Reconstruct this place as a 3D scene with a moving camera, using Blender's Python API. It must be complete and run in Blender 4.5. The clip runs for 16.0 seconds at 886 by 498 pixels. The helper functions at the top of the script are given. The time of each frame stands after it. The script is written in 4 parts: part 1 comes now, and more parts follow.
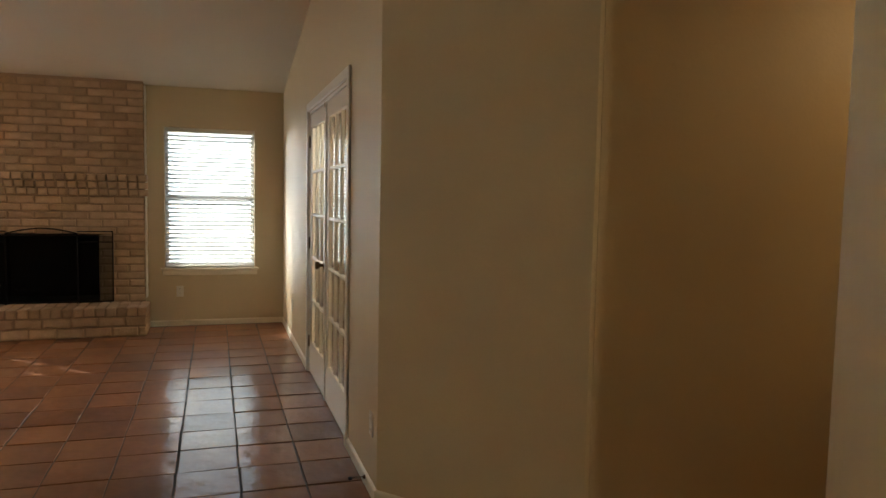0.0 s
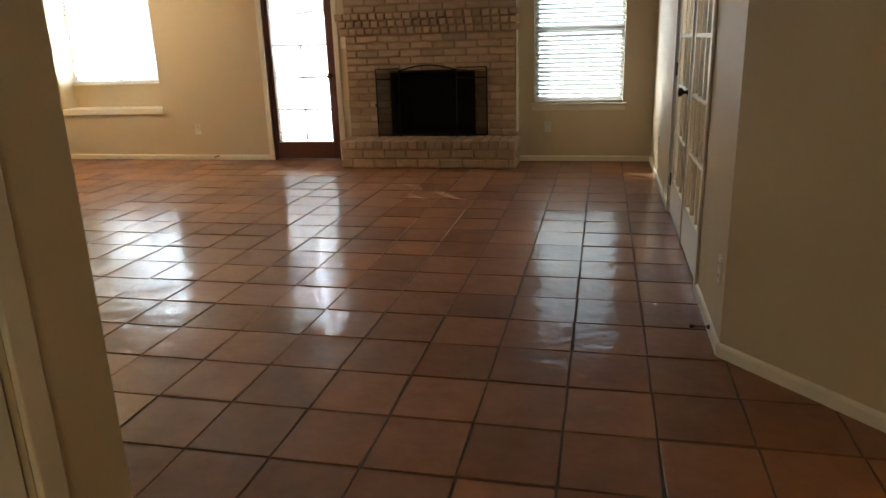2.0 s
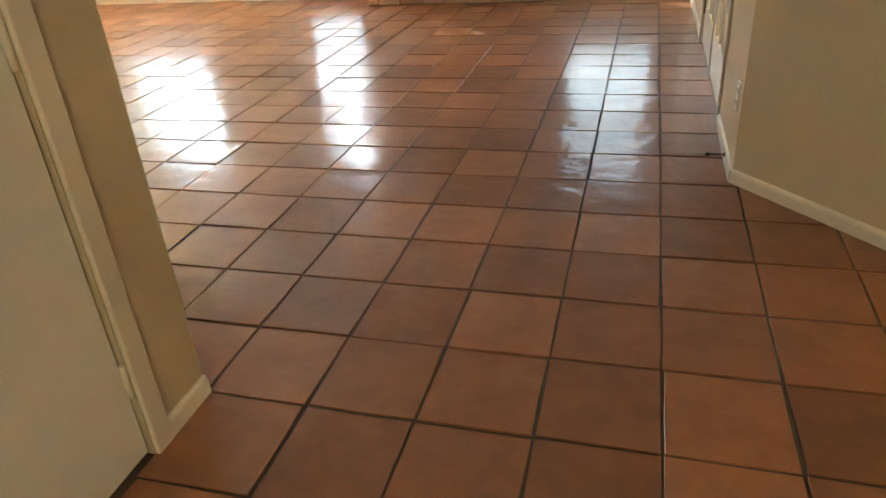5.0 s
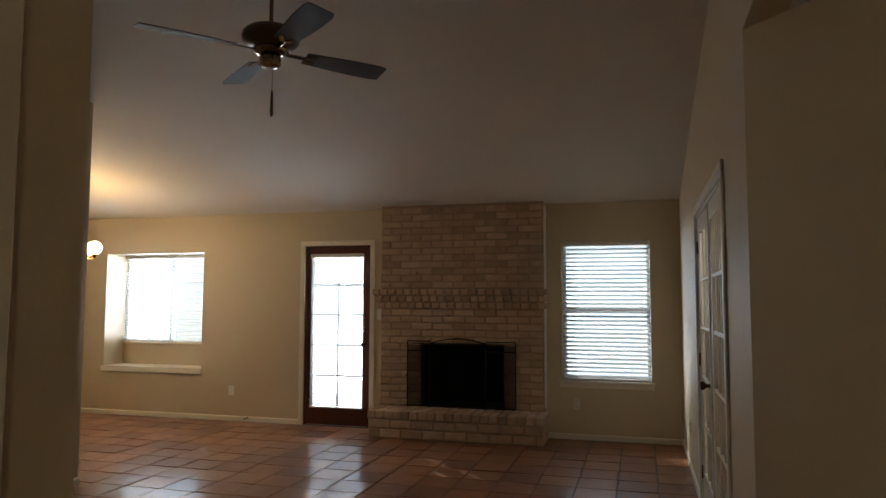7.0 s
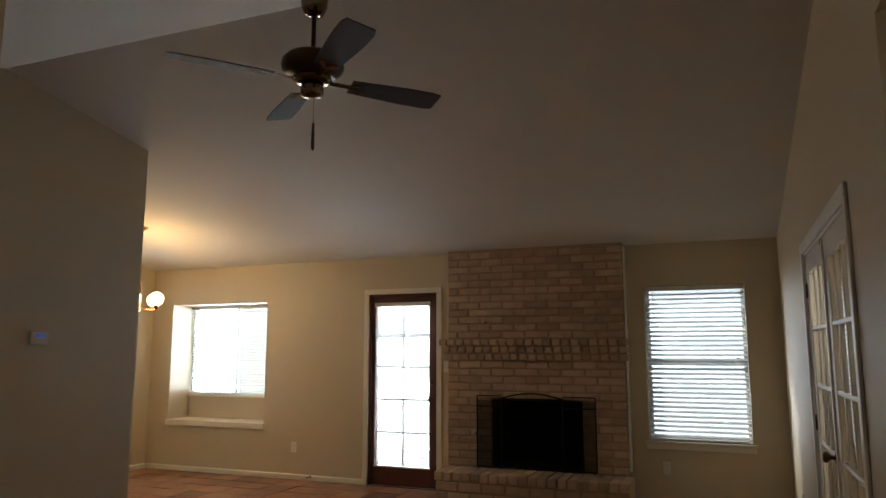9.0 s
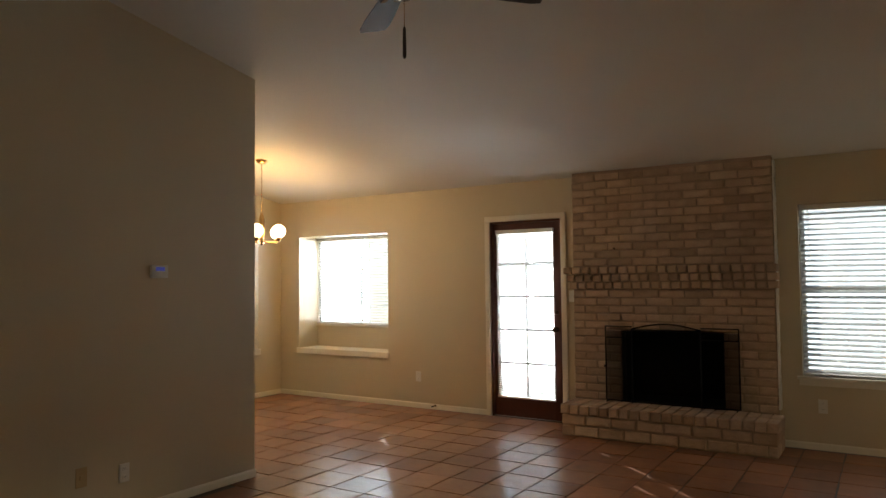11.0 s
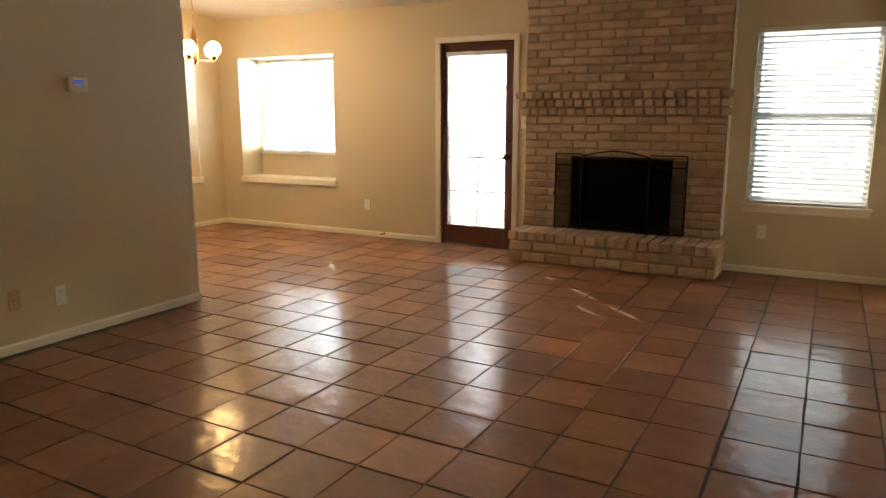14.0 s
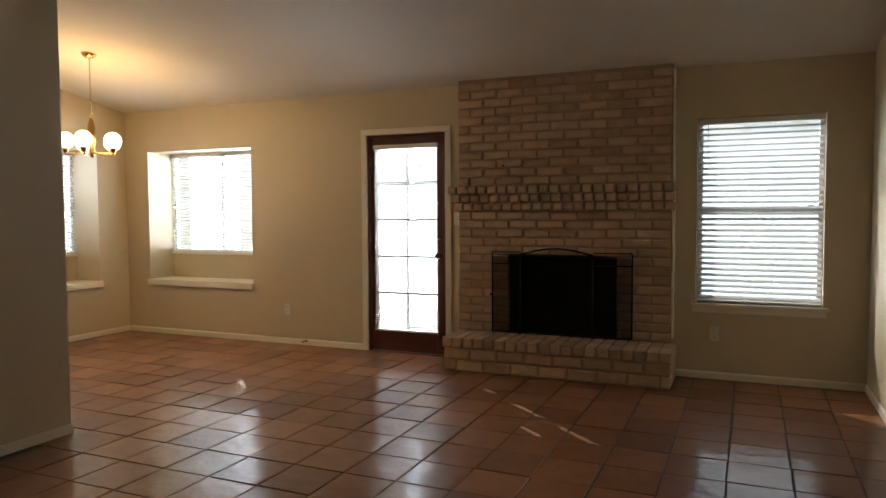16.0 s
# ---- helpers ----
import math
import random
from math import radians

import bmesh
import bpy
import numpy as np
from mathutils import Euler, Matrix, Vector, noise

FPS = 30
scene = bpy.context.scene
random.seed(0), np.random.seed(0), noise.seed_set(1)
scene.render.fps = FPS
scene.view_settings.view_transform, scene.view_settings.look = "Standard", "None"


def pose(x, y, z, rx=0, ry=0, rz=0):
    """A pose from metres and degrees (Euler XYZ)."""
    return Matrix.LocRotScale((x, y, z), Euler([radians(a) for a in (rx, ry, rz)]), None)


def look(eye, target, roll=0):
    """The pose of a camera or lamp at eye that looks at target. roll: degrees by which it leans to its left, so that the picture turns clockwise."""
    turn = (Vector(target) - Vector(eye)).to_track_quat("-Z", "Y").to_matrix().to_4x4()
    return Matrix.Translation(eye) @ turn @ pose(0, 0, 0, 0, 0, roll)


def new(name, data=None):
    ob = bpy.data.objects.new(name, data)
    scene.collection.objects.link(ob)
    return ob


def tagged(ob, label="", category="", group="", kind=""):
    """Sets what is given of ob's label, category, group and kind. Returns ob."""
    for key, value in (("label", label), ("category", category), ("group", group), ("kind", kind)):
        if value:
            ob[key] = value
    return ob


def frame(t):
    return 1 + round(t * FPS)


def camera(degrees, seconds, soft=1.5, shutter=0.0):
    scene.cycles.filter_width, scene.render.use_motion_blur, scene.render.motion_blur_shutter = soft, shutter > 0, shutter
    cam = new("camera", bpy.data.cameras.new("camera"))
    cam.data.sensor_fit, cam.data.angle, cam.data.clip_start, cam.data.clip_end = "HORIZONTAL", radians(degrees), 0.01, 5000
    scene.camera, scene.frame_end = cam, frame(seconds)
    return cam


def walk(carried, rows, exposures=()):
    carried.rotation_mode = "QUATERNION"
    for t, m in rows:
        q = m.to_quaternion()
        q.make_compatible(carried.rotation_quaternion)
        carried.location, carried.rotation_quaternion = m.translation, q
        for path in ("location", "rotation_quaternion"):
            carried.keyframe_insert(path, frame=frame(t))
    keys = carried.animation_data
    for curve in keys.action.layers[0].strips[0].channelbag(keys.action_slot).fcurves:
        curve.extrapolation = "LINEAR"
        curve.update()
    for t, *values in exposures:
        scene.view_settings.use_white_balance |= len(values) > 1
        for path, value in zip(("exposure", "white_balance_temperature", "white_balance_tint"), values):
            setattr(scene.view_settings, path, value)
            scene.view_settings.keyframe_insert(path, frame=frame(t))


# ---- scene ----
cam = camera(64.1, 16.0)
PATH = [
    (0, (-0.692, -7.81, 1.40), (-0.082, -5.913, 1.252), 1.1),
    (0.5, (-0.654, -7.636, 1.339), (-0.258, -5.682, 1.186), 1.0),
    (1, (-0.662, -7.502, 1.315), (-0.556, -5.517, 1.094), 0.4),
    (1.5, (-0.556, -7.50, 1.294), (-0.780, -5.545, 0.934), -0.8),
    (2, (-0.483, -7.528, 1.257), (-0.915, -5.658, 0.693), -1.9),
    (2.5, (-0.444, -7.605, 1.224), (-0.944, -5.852, 0.403), -3.3),
    (3, (-0.451, -7.643, 1.204), (-0.929, -6.025, 0.13), -4.1),
    (3.2, (-0.469, -7.658, 1.197), (-0.929, -6.086, 0.05), -4.3),
    (5.3, (-0.376, -7.64, 1.24), (-0.897, -5.901, 0.402), -3.6),
    (5.5, (-0.4, -7.6, 1.246), (-0.915, -5.801, 0.54), -2.0),
    (5.8, (-0.388, -7.586, 1.303), (-0.919, -5.719, 0.82), -1.8),
    (6, (-0.432, -7.546, 1.337), (-0.951, -5.641, 1.02), -0.8),
    (6.5, (-0.362, -7.505, 1.418), (-0.904, -5.579, 1.409), 0.1),
    (7, (-0.383, -7.549, 1.408), (-0.922, -5.629, 1.559), 0.2),
    (7.5, (-0.382, -7.496, 1.416), (-0.94, -5.586, 1.622), 0.2),
    (8, (-0.399, -7.395, 1.419), (-0.985, -5.498, 1.661), 0.2),
    (8.5, (-0.436, -7.235, 1.432), (-1.073, -5.358, 1.702), 0.1),
    (8.7, (-0.45, -7.169, 1.435), (-1.123, -5.307, 1.719), 0.1),
    (10.8, (-0.475, -6.695, 1.475), (-1.549, -5.017, 1.652), -0.6),
    (11, (-0.535, -6.693, 1.447), (-1.604, -5.005, 1.534), -0.6),
    (11.5, (-0.585, -6.604, 1.34), (-1.651, -4.919, 1.18), -0.8),
    (12, (-0.518, -6.59, 1.336), (-1.576, -4.933, 0.97), -1.0),
    (12.5, (-0.532, -6.585, 1.332), (-1.56, -4.935, 0.861), -0.9),
    (13, (-0.538, -6.585, 1.33), (-1.538, -4.921, 0.849), -0.7),
    (13.5, (-0.55, -6.578, 1.333), (-1.521, -4.886, 0.891), -0.3),
    (14, (-0.582, -6.54, 1.343), (-1.523, -4.815, 0.971), 0.0),
    (14.5, (-0.604, -6.46, 1.354), (-1.518, -4.707, 1.055), 0.0),
    (15, (-0.633, -6.34, 1.385), (-1.513, -4.559, 1.147), -0.2),
    (15.5, (-0.701, -6.163, 1.372), (-1.539, -4.355, 1.202), -0.3),
    (16, (-0.804, -5.945, 1.342), (-1.6, -4.114, 1.235), -0.3),
]
EXPOSURES = [
    (0.0, 0.8, 6600, 7), (0.5, 0.7, 6600, 7), (1.0, 0.65, 6500, 7), (1.5, 0.6, 6400, 6), (2.0, 0.65, 6300, 5), (2.5, 1.15, 6200, 4), (3.0, 1.7, 6100, 3),
    (5.3, 1.85, 6000, 2), (5.6, 1.65, 6000, 2), (6.0, 1.05, 5900, 4), (6.5, 0.15, 5700, 6), (7.0, -0.2, 5800, 7), (8.7, -0.2, 5900, 7), (10.8, -0.1, 6300, 8),
    (11.5, 0.1, 6500, 8), (12.0, 0.4, 6700, 8), (12.5, 0.78, 6800, 8), (13.5, 0.95, 6800, 8), (14.5, 0.55, 6700, 8), (15.2, 0.1, 6500, 8), (16.0, -0.1, 6300, 8),
]
walk(cam, [(t, look(e, g, r)) for t, e, g, r in PATH], EXPOSURES)

# ---- world and large lights ----
world = bpy.data.worlds.new("sky")
scene.world = world
world.use_nodes = True
wn = world.node_tree.nodes
sky = wn.new("ShaderNodeTexSky")
sky.sky_type = "NISHITA"
sky.sun_disc = False
sky.sun_elevation = radians(33)
sky.sun_rotation = radians(-47.1)
world.node_tree.links.new(sky.outputs["Color"], wn["Background"].inputs["Color"])
wn["Background"].inputs["Strength"].default_value = 0.12

SUN_WAY = Vector((0.732, -0.681, -math.tan(radians(33)))).normalized()
sun = new("sun", bpy.data.lights.new("sun", "SUN"))
sun.data.energy, sun.data.angle, sun.data.color = 5.0, radians(0.5), (1.0, 0.94, 0.85)
sun.matrix_world = look((-8, 9, 7), Vector((-8, 9, 7)) + SUN_WAY)


def window_light(name, centre, target, w, h, power, color=(0.80, 0.91, 1.0)):
    ob = new(name, bpy.data.lights.new(name, "AREA"))
    ob.data.shape, ob.data.size, ob.data.size_y, ob.data.energy, ob.data.color = "RECTANGLE", w, h, power, color
    ob.matrix_world = look(centre, target)
    return ob


WINDOW_W = 90.0
# skylight comes in from above the horizon, so these lean down
window_light("daylight_window", (-0.75, 0.72, 1.65), (-0.75, -0.28, 0.95), 1.1, 1.5, WINDOW_W * 0.05, (0.74, 0.89, 1.0))
window_light("daylight_door", (-3.77, 0.80, 1.45), (-3.77, -0.20, 0.75), 0.9, 1.9, WINDOW_W * 1.7)
window_light("daylight_nook", (-6.25, 1.05, 1.85), (-6.25, 0.05, 1.15), 1.4, 1.3, WINDOW_W * 1.2)
window_light("daylight_side_nook", (-8.35, -1.1, 1.85), (-7.35, -1.1, 1.15), 1.4, 1.3, WINDOW_W)


def bulb(name, place, power, color, size):
    ob = new(name, bpy.data.lights.new(name, "POINT"))
    ob.data.energy, ob.data.color, ob.data.shadow_soft_size = power, color, size
    ob.location = place
    return ob


# ---- materials ----
def material(name, color, rough=0.6, metal=0.0):
    m = bpy.data.materials.new(name)
    m.use_nodes = True
    b = m.node_tree.nodes["Principled BSDF"]
    b.inputs["Base Color"].default_value = (*color, 1)
    b.inputs["Roughness"].default_value = rough
    b.inputs["Metallic"].default_value = metal
    return m


def varied(name, color, rough=0.6, metal=0.0, spread=0.15, coarse=1.5, fine=60.0, bump=0.1, bump_scale=None, per_piece=0.0, rough_spread=0.03, stretch=(1, 1, 1), depth=0.004, bump_detail=4.0):
    """A surface with stains at a coarse scale, grain at a fine one, and relief."""
    m = material(name, color, rough, metal)
    nt = m.node_tree
    n, link, b = nt.nodes, nt.links.new, nt.nodes["Principled BSDF"]
    geo = n.new("ShaderNodeTexCoord")
    mp = n.new("ShaderNodeMapping")
    mp.inputs["Scale"].default_value = stretch
    link(geo.outputs["Object"], mp.inputs["Vector"])
    vec = mp.outputs["Vector"]
    if per_piece:
        info = n.new("ShaderNodeObjectInfo")
        isl = n.new("ShaderNodeNewGeometry")
        add = n.new("ShaderNodeMath")
        add.operation = "ADD"
        link(info.outputs["Random"], add.inputs[0])
        link(isl.outputs["Random Per Island"], add.inputs[1])
        fr = n.new("ShaderNodeMath")
        fr.operation = "FRACT"
        link(add.outputs[0], fr.inputs[0])
        off = n.new("ShaderNodeVectorMath")
        off.operation = "MULTIPLY_ADD"
        cmb = n.new("ShaderNodeCombineXYZ")
        for k in range(3):
            link(fr.outputs[0], cmb.inputs[k])
        link(cmb.outputs[0], off.inputs[0])
        off.inputs[1].default_value = (37.0, 53.0, 71.0)
        link(vec, off.inputs[2])
        vec = off.outputs[0]
    tex = []
    for scale, detail in ((coarse, 3), (fine, 5)):
        t = n.new("ShaderNodeTexNoise")
        t.inputs["Scale"].default_value, t.inputs["Detail"].default_value = scale, detail
        link(vec, t.inputs["Vector"])
        tex.append(t.outputs["Fac"])
    mix = n.new("ShaderNodeMath")
    mix.operation = "MULTIPLY_ADD"
    link(tex[0], mix.inputs[0])
    mix.inputs[1].default_value = 0.65
    half = n.new("ShaderNodeMath")
    half.operation = "MULTIPLY"
    link(tex[1], half.inputs[0])
    half.inputs[1].default_value = 0.35
    link(half.outputs[0], mix.inputs[2])
    value = mix.outputs[0]
    ramp = n.new("ShaderNodeMapRange")
    ramp.inputs["From Min"].default_value, ramp.inputs["From Max"].default_value = 0.2, 0.8
    ramp.inputs["To Min"].default_value, ramp.inputs["To Max"].default_value = 1 - spread, 1 + spread
    link(value, ramp.inputs["Value"])
    gain = ramp.outputs["Result"]
    if per_piece:
        pr = n.new("ShaderNodeMapRange")
        pr.inputs["To Min"].default_value, pr.inputs["To Max"].default_value = 1 - per_piece, 1 + per_piece
        link(fr.outputs[0], pr.inputs["Value"])
        mul = n.new("ShaderNodeMath")
        mul.operation = "MULTIPLY"
        link(gain, mul.inputs[0])
        link(pr.outputs["Result"], mul.inputs[1])
        gain = mul.outputs[0]
    hsv = n.new("ShaderNodeHueSaturation")
    hsv.inputs["Color"].default_value = (*color, 1)
    link(gain, hsv.inputs["Value"])
    link(hsv.outputs["Color"], b.inputs["Base Color"])
    rr = n.new("ShaderNodeMapRange")
    rr.inputs["From Min"].default_value, rr.inputs["From Max"].default_value = 0.3, 0.7
    rr.inputs["To Min"].default_value, rr.inputs["To Max"].default_value = max(0.02, rough - rough_spread), min(1, rough + rough_spread)
    link(value, rr.inputs["Value"])
    link(rr.outputs["Result"], b.inputs["Roughness"])
    if bump:
        bt = n.new("ShaderNodeTexNoise")
        bt.inputs["Scale"].default_value, bt.inputs["Detail"].default_value = bump_scale or fine, bump_detail
        link(vec, bt.inputs["Vector"])
        bp = n.new("ShaderNodeBump")
        bp.inputs["Strength"].default_value, bp.inputs["Distance"].default_value = bump, depth
        link(bt.outputs["Fac"], bp.inputs["Height"])
        link(bp.outputs["Normal"], b.inputs["Normal"])
        link(bp.outputs["Normal"], b.inputs["Coat Normal"])
    return m


PAINT = varied("tan_wall_paint", (0.56, 0.47, 0.32), 0.5, spread=0.04, coarse=0.8, fine=90, bump=0.25, bump_scale=55, depth=0.003)
CEIL = varied("textured_ceiling_paint", (0.68, 0.64, 0.57), 0.9, spread=0.03, coarse=0.7, fine=120, bump=0.6, bump_scale=70, depth=0.006)
WHITE = varied("white_semigloss_paint", (0.78, 0.76, 0.70), 0.32, spread=0.04, coarse=3, fine=80, bump=0.05)
TRIM = varied("cream_trim_paint", (0.74, 0.68, 0.56), 0.35, spread=0.05, coarse=3, fine=80, bump=0.05)
TILE = varied("sealed_terracotta", (0.275, 0.120, 0.056), 0.6, spread=0.26, coarse=6, fine=22, bump=0.9, bump_scale=8, per_piece=0.24, rough_spread=0.015, depth=0.006, bump_detail=2.2)
TILE.node_tree.nodes["Principled BSDF"].inputs["Coat Weight"].default_value = 0.56
TILE.node_tree.nodes["Principled BSDF"].inputs["Specular IOR Level"].default_value = 0.25
TILE.node_tree.nodes["Principled BSDF"].inputs["Coat Roughness"].default_value = 0.15
GROUT = varied("dark_grout", (0.085, 0.06, 0.042), 0.75, spread=0.2, coarse=4, fine=120, bump=0.4)
BRICK = varied("pale_tan_brick", (0.43, 0.304, 0.209), 0.85, spread=0.26, coarse=9, fine=70, bump=0.8, bump_scale=45, per_piece=0.17, depth=0.008)
MORTAR = varied("tan_mortar", (0.335, 0.243, 0.172), 0.95, spread=0.15, coarse=6, fine=120, bump=0.6)
SOOT = varied("sooty_firebrick", (0.006, 0.0055, 0.005), 0.95, spread=0.3, coarse=5, fine=60, bump=0.3)
IRON = varied("black_iron", (0.012, 0.011, 0.011), 0.5, 0.6, spread=0.2, bump=0.1)
DARKWOOD = varied("dark_mahogany", (0.090, 0.025, 0.014), 0.3, spread=0.3, coarse=3, fine=30, bump=0.1, stretch=(6, 6, 0.6))
BLADEWOOD = varied("walnut_fan_blade", (0.040, 0.022, 0.013), 0.7, spread=0.3, coarse=4, fine=40, bump=0.05, stretch=(1, 8, 1))
BRASS = varied("polished_brass", (0.62, 0.40, 0.16), 0.22, 1.0, spread=0.1, bump=0.03)
FANMETAL = varied("polished_bronze", (0.24, 0.17, 0.115), 0.16, 1.0, spread=0.15, bump=0.03)
BRONZE = varied("aged_bronze", (0.11, 0.065, 0.035), 0.35, 0.85, spread=0.2, bump=0.05)
PLASTIC = varied("white_plastic", (0.72, 0.70, 0.64), 0.35, spread=0.03, bump=0.0)
ALMOND = varied("almond_plastic", (0.48, 0.34, 0.17), 0.4, spread=0.05, bump=0.0)
ALU = varied("white_window_frame", (0.70, 0.70, 0.70), 0.4, spread=0.05, bump=0.03)
BLACK = material("black_slot", (0.01, 0.01, 0.01), 0.6)
DISPLAY = material("blue_display", (0.10, 0.14, 0.55), 0.3)
DISPLAY.node_tree.nodes["Principled BSDF"].inputs["Emission Color"].default_value = (0.15, 0.2, 1.0, 1)
DISPLAY.node_tree.nodes["Principled BSDF"].inputs["Emission Strength"].default_value = 0.12


def slat_material():
    m = material("white_blind_slat", (0.80, 0.80, 0.78), 0.45)
    n, link = m.node_tree.nodes, m.node_tree.links.new
    tr = n.new("ShaderNodeBsdfTranslucent")
    tr.inputs["Color"].default_value = (0.78, 0.80, 0.80, 1)
    mx = n.new("ShaderNodeMixShader")
    mx.inputs["Fac"].default_value = 0.25
    link(n["Principled BSDF"].outputs[0], mx.inputs[1])
    link(tr.outputs[0], mx.inputs[2])
    link(mx.outputs[0], n["Material Output"].inputs["Surface"])
    return m


SLAT = slat_material()


def glass_material(name="clear_glass", ior=1.5):
    m = bpy.data.materials.new(name)
    m.use_nodes = True
    n, link = m.node_tree.nodes, m.node_tree.links.new
    n.remove(n["Principled BSDF"])
    tr, gl, mx, fr = (n.new(k) for k in ("ShaderNodeBsdfTransparent", "ShaderNodeBsdfGlossy", "ShaderNodeMixShader", "ShaderNodeFresnel"))
    gl.inputs["Roughness"].default_value = 0.02
    fr.inputs["IOR"].default_value = ior
    link(fr.outputs[0], mx.inputs["Fac"])
    link(tr.outputs[0], mx.inputs[1])
    link(gl.outputs[0], mx.inputs[2])
    link(mx.outputs[0], n["Material Output"].inputs["Surface"])
    return m


GLASS = glass_material()
THIN_GLASS = glass_material("thin_window_glass", 1.18)


def mesh_screen():
    m = bpy.data.materials.new("black_wire_mesh")
    m.use_nodes = True
    n, link = m.node_tree.nodes, m.node_tree.links.new
    tr, mx = n.new("ShaderNodeBsdfTransparent"), n.new("ShaderNodeMixShader")
    n["Principled BSDF"].inputs["Base Color"].default_value = (0.006, 0.006, 0.006, 1)
    n["Principled BSDF"].inputs["Roughness"].default_value = 0.7
    n["Principled BSDF"].inputs["Specular IOR Level"].default_value = 0.1
    mx.inputs["Fac"].default_value = 0.30
    link(tr.outputs[0], mx.inputs[1])
    link(n["Principled BSDF"].outputs[0], mx.inputs[2])
    link(mx.outputs[0], n["Material Output"].inputs["Surface"])
    return m


MESH = mesh_screen()


def glow_material(name, color, strength):
    m = material(name, (0.8, 0.75, 0.65), 0.2)
    b = m.node_tree.nodes["Principled BSDF"]
    b.inputs["Emission Color"].default_value = (*color, 1)
    b.inputs["Emission Strength"].default_value = strength
    return m


GLOBE = glow_material("lit_globe_glass", (1.0, 0.80, 0.52), 6.0)


# ---- mesh helpers ----
def box(bm, x0, x1, y0, y1, z0, z1):
    vs = [bm.verts.new(p) for p in ((x0, y0, z0), (x1, y0, z0), (x1, y1, z0), (x0, y1, z0), (x0, y0, z1), (x1, y0, z1), (x1, y1, z1), (x0, y1, z1))]
    for f in ((3, 2, 1, 0), (4, 5, 6, 7), (0, 1, 5, 4), (1, 2, 6, 5), (2, 3, 7, 6), (3, 0, 4, 7)):
        bm.faces.new([vs[i] for i in f])
    return vs


def rbox(x0, x1, y0, y1, z0, z1, r=0.003, seg=2):
    bm = bmesh.new()
    box(bm, x0, x1, y0, y1, z0, z1)
    bmesh.ops.bevel(bm, geom=bm.edges[:], offset=r, segments=seg, affect="EDGES", profile=0.5)
    return bm


def lathe(profile, seg=24, axis="z", centre=(0, 0, 0)):
    """A turned shape from (radius, height) pairs."""
    bm = bmesh.new()
    rings = []
    for r, h in profile:
        ring = []
        for k in range(seg):
            a = 2 * math.pi * k / seg
            p = (r * math.cos(a), r * math.sin(a), h)
            if axis == "x":
                p = (h, p[0], p[1])
            elif axis == "y":
                p = (p[0], h, p[1])
            ring.append(bm.verts.new((p[0] + centre[0], p[1] + centre[1], p[2] + centre[2])))
        rings.append(ring)
    for a, b in zip(rings, rings[1:]):
        for k in range(seg):
            bm.faces.new((a[k], a[(k + 1) % seg], b[(k + 1) % seg], b[k]))
    bm.faces.new(rings[0][::-1])
    bm.faces.new(rings[-1])
    bmesh.ops.recalc_face_normals(bm, faces=bm.faces[:])
    for f in bm.faces:
        f.smooth = len(f.verts) == 4
    return bm


def tube(points, r, seg=8):
    """A round bar along a line of points."""
    bm = bmesh.new()
    pts = [Vector(p) for p in points]
    rings = []
    for i, p in enumerate(pts):
        d = (pts[min(i + 1, len(pts) - 1)] - pts[max(i - 1, 0)]).normalized()
        side = d.cross(Vector((0, 0, 1)) if abs(d.z) < 0.9 else Vector((1, 0, 0))).normalized()
        up = side.cross(d)
        rings.append([bm.verts.new(p + r * (math.cos(2 * math.pi * k / seg) * side + math.sin(2 * math.pi * k / seg) * up)) for k in range(seg)])
    for a, b in zip(rings, rings[1:]):
        for k in range(seg):
            bm.faces.new((a[k], a[(k + 1) % seg], b[(k + 1) % seg], b[k])).smooth = True
    bm.faces.new(rings[0][::-1])
    bm.faces.new(rings[-1])
    bmesh.ops.recalc_face_normals(bm, faces=bm.faces[:])
    return bm


def data(name, bm, mat):
    me = bpy.data.meshes.new(name)
    bm.to_mesh(me)
    bm.free()
    me.materials.append(mat)
    return me


def part(name, bm, mat, parent, label=""):
    ob = new(name, data(name, bm, mat))
    ob.parent = parent
    if label:
        ob["label"] = label
    return ob


def piece(name, me, parent, m):
    ob = new(name, me)
    ob.parent = parent
    ob.matrix_basis = m
    return ob


def thing(name, label, category, place=(0, 0, 0), kind="", group="", rz=0):
    ob = new(name)
    ob.matrix_basis = pose(*place, 0, 0, rz)
    return tagged(ob, label, category, group, kind)


def structure(name, bm, mat, label, category):
    return tagged(new(name, data(name, bm, mat)), label, category, kind="structure")


# ---- the shell ----
EAVE, RIDGE_Y, RIDGE_Z, FLAT, BACK_Y = 2.465, -4.15, 3.20, 2.44, -6.355


def vault(y):
    """Height of the sloped ceiling."""
    if y >= RIDGE_Y:
        return EAVE + (RIDGE_Z - EAVE) * y / RIDGE_Y
    return RIDGE_Z + (FLAT + 0.02 - RIDGE_Z) * (y - RIDGE_Y) / (BACK_Y - RIDGE_Y)


def sloped(bm, x0, x1, y0, y1, z0, lift=0.03):
    """A stretch of wall along y whose top follows the vault."""
    cuts = sorted({y0, y1} | ({RIDGE_Y} if y0 < RIDGE_Y < y1 else set()))
    for a, b in zip(cuts, cuts[1:]):
        vs = box(bm, x0, x1, a, b, z0, 0)
        for v, y in zip(vs[4:], (a, a, b, b)):
            v.co.z = vault(min(0, y)) + lift


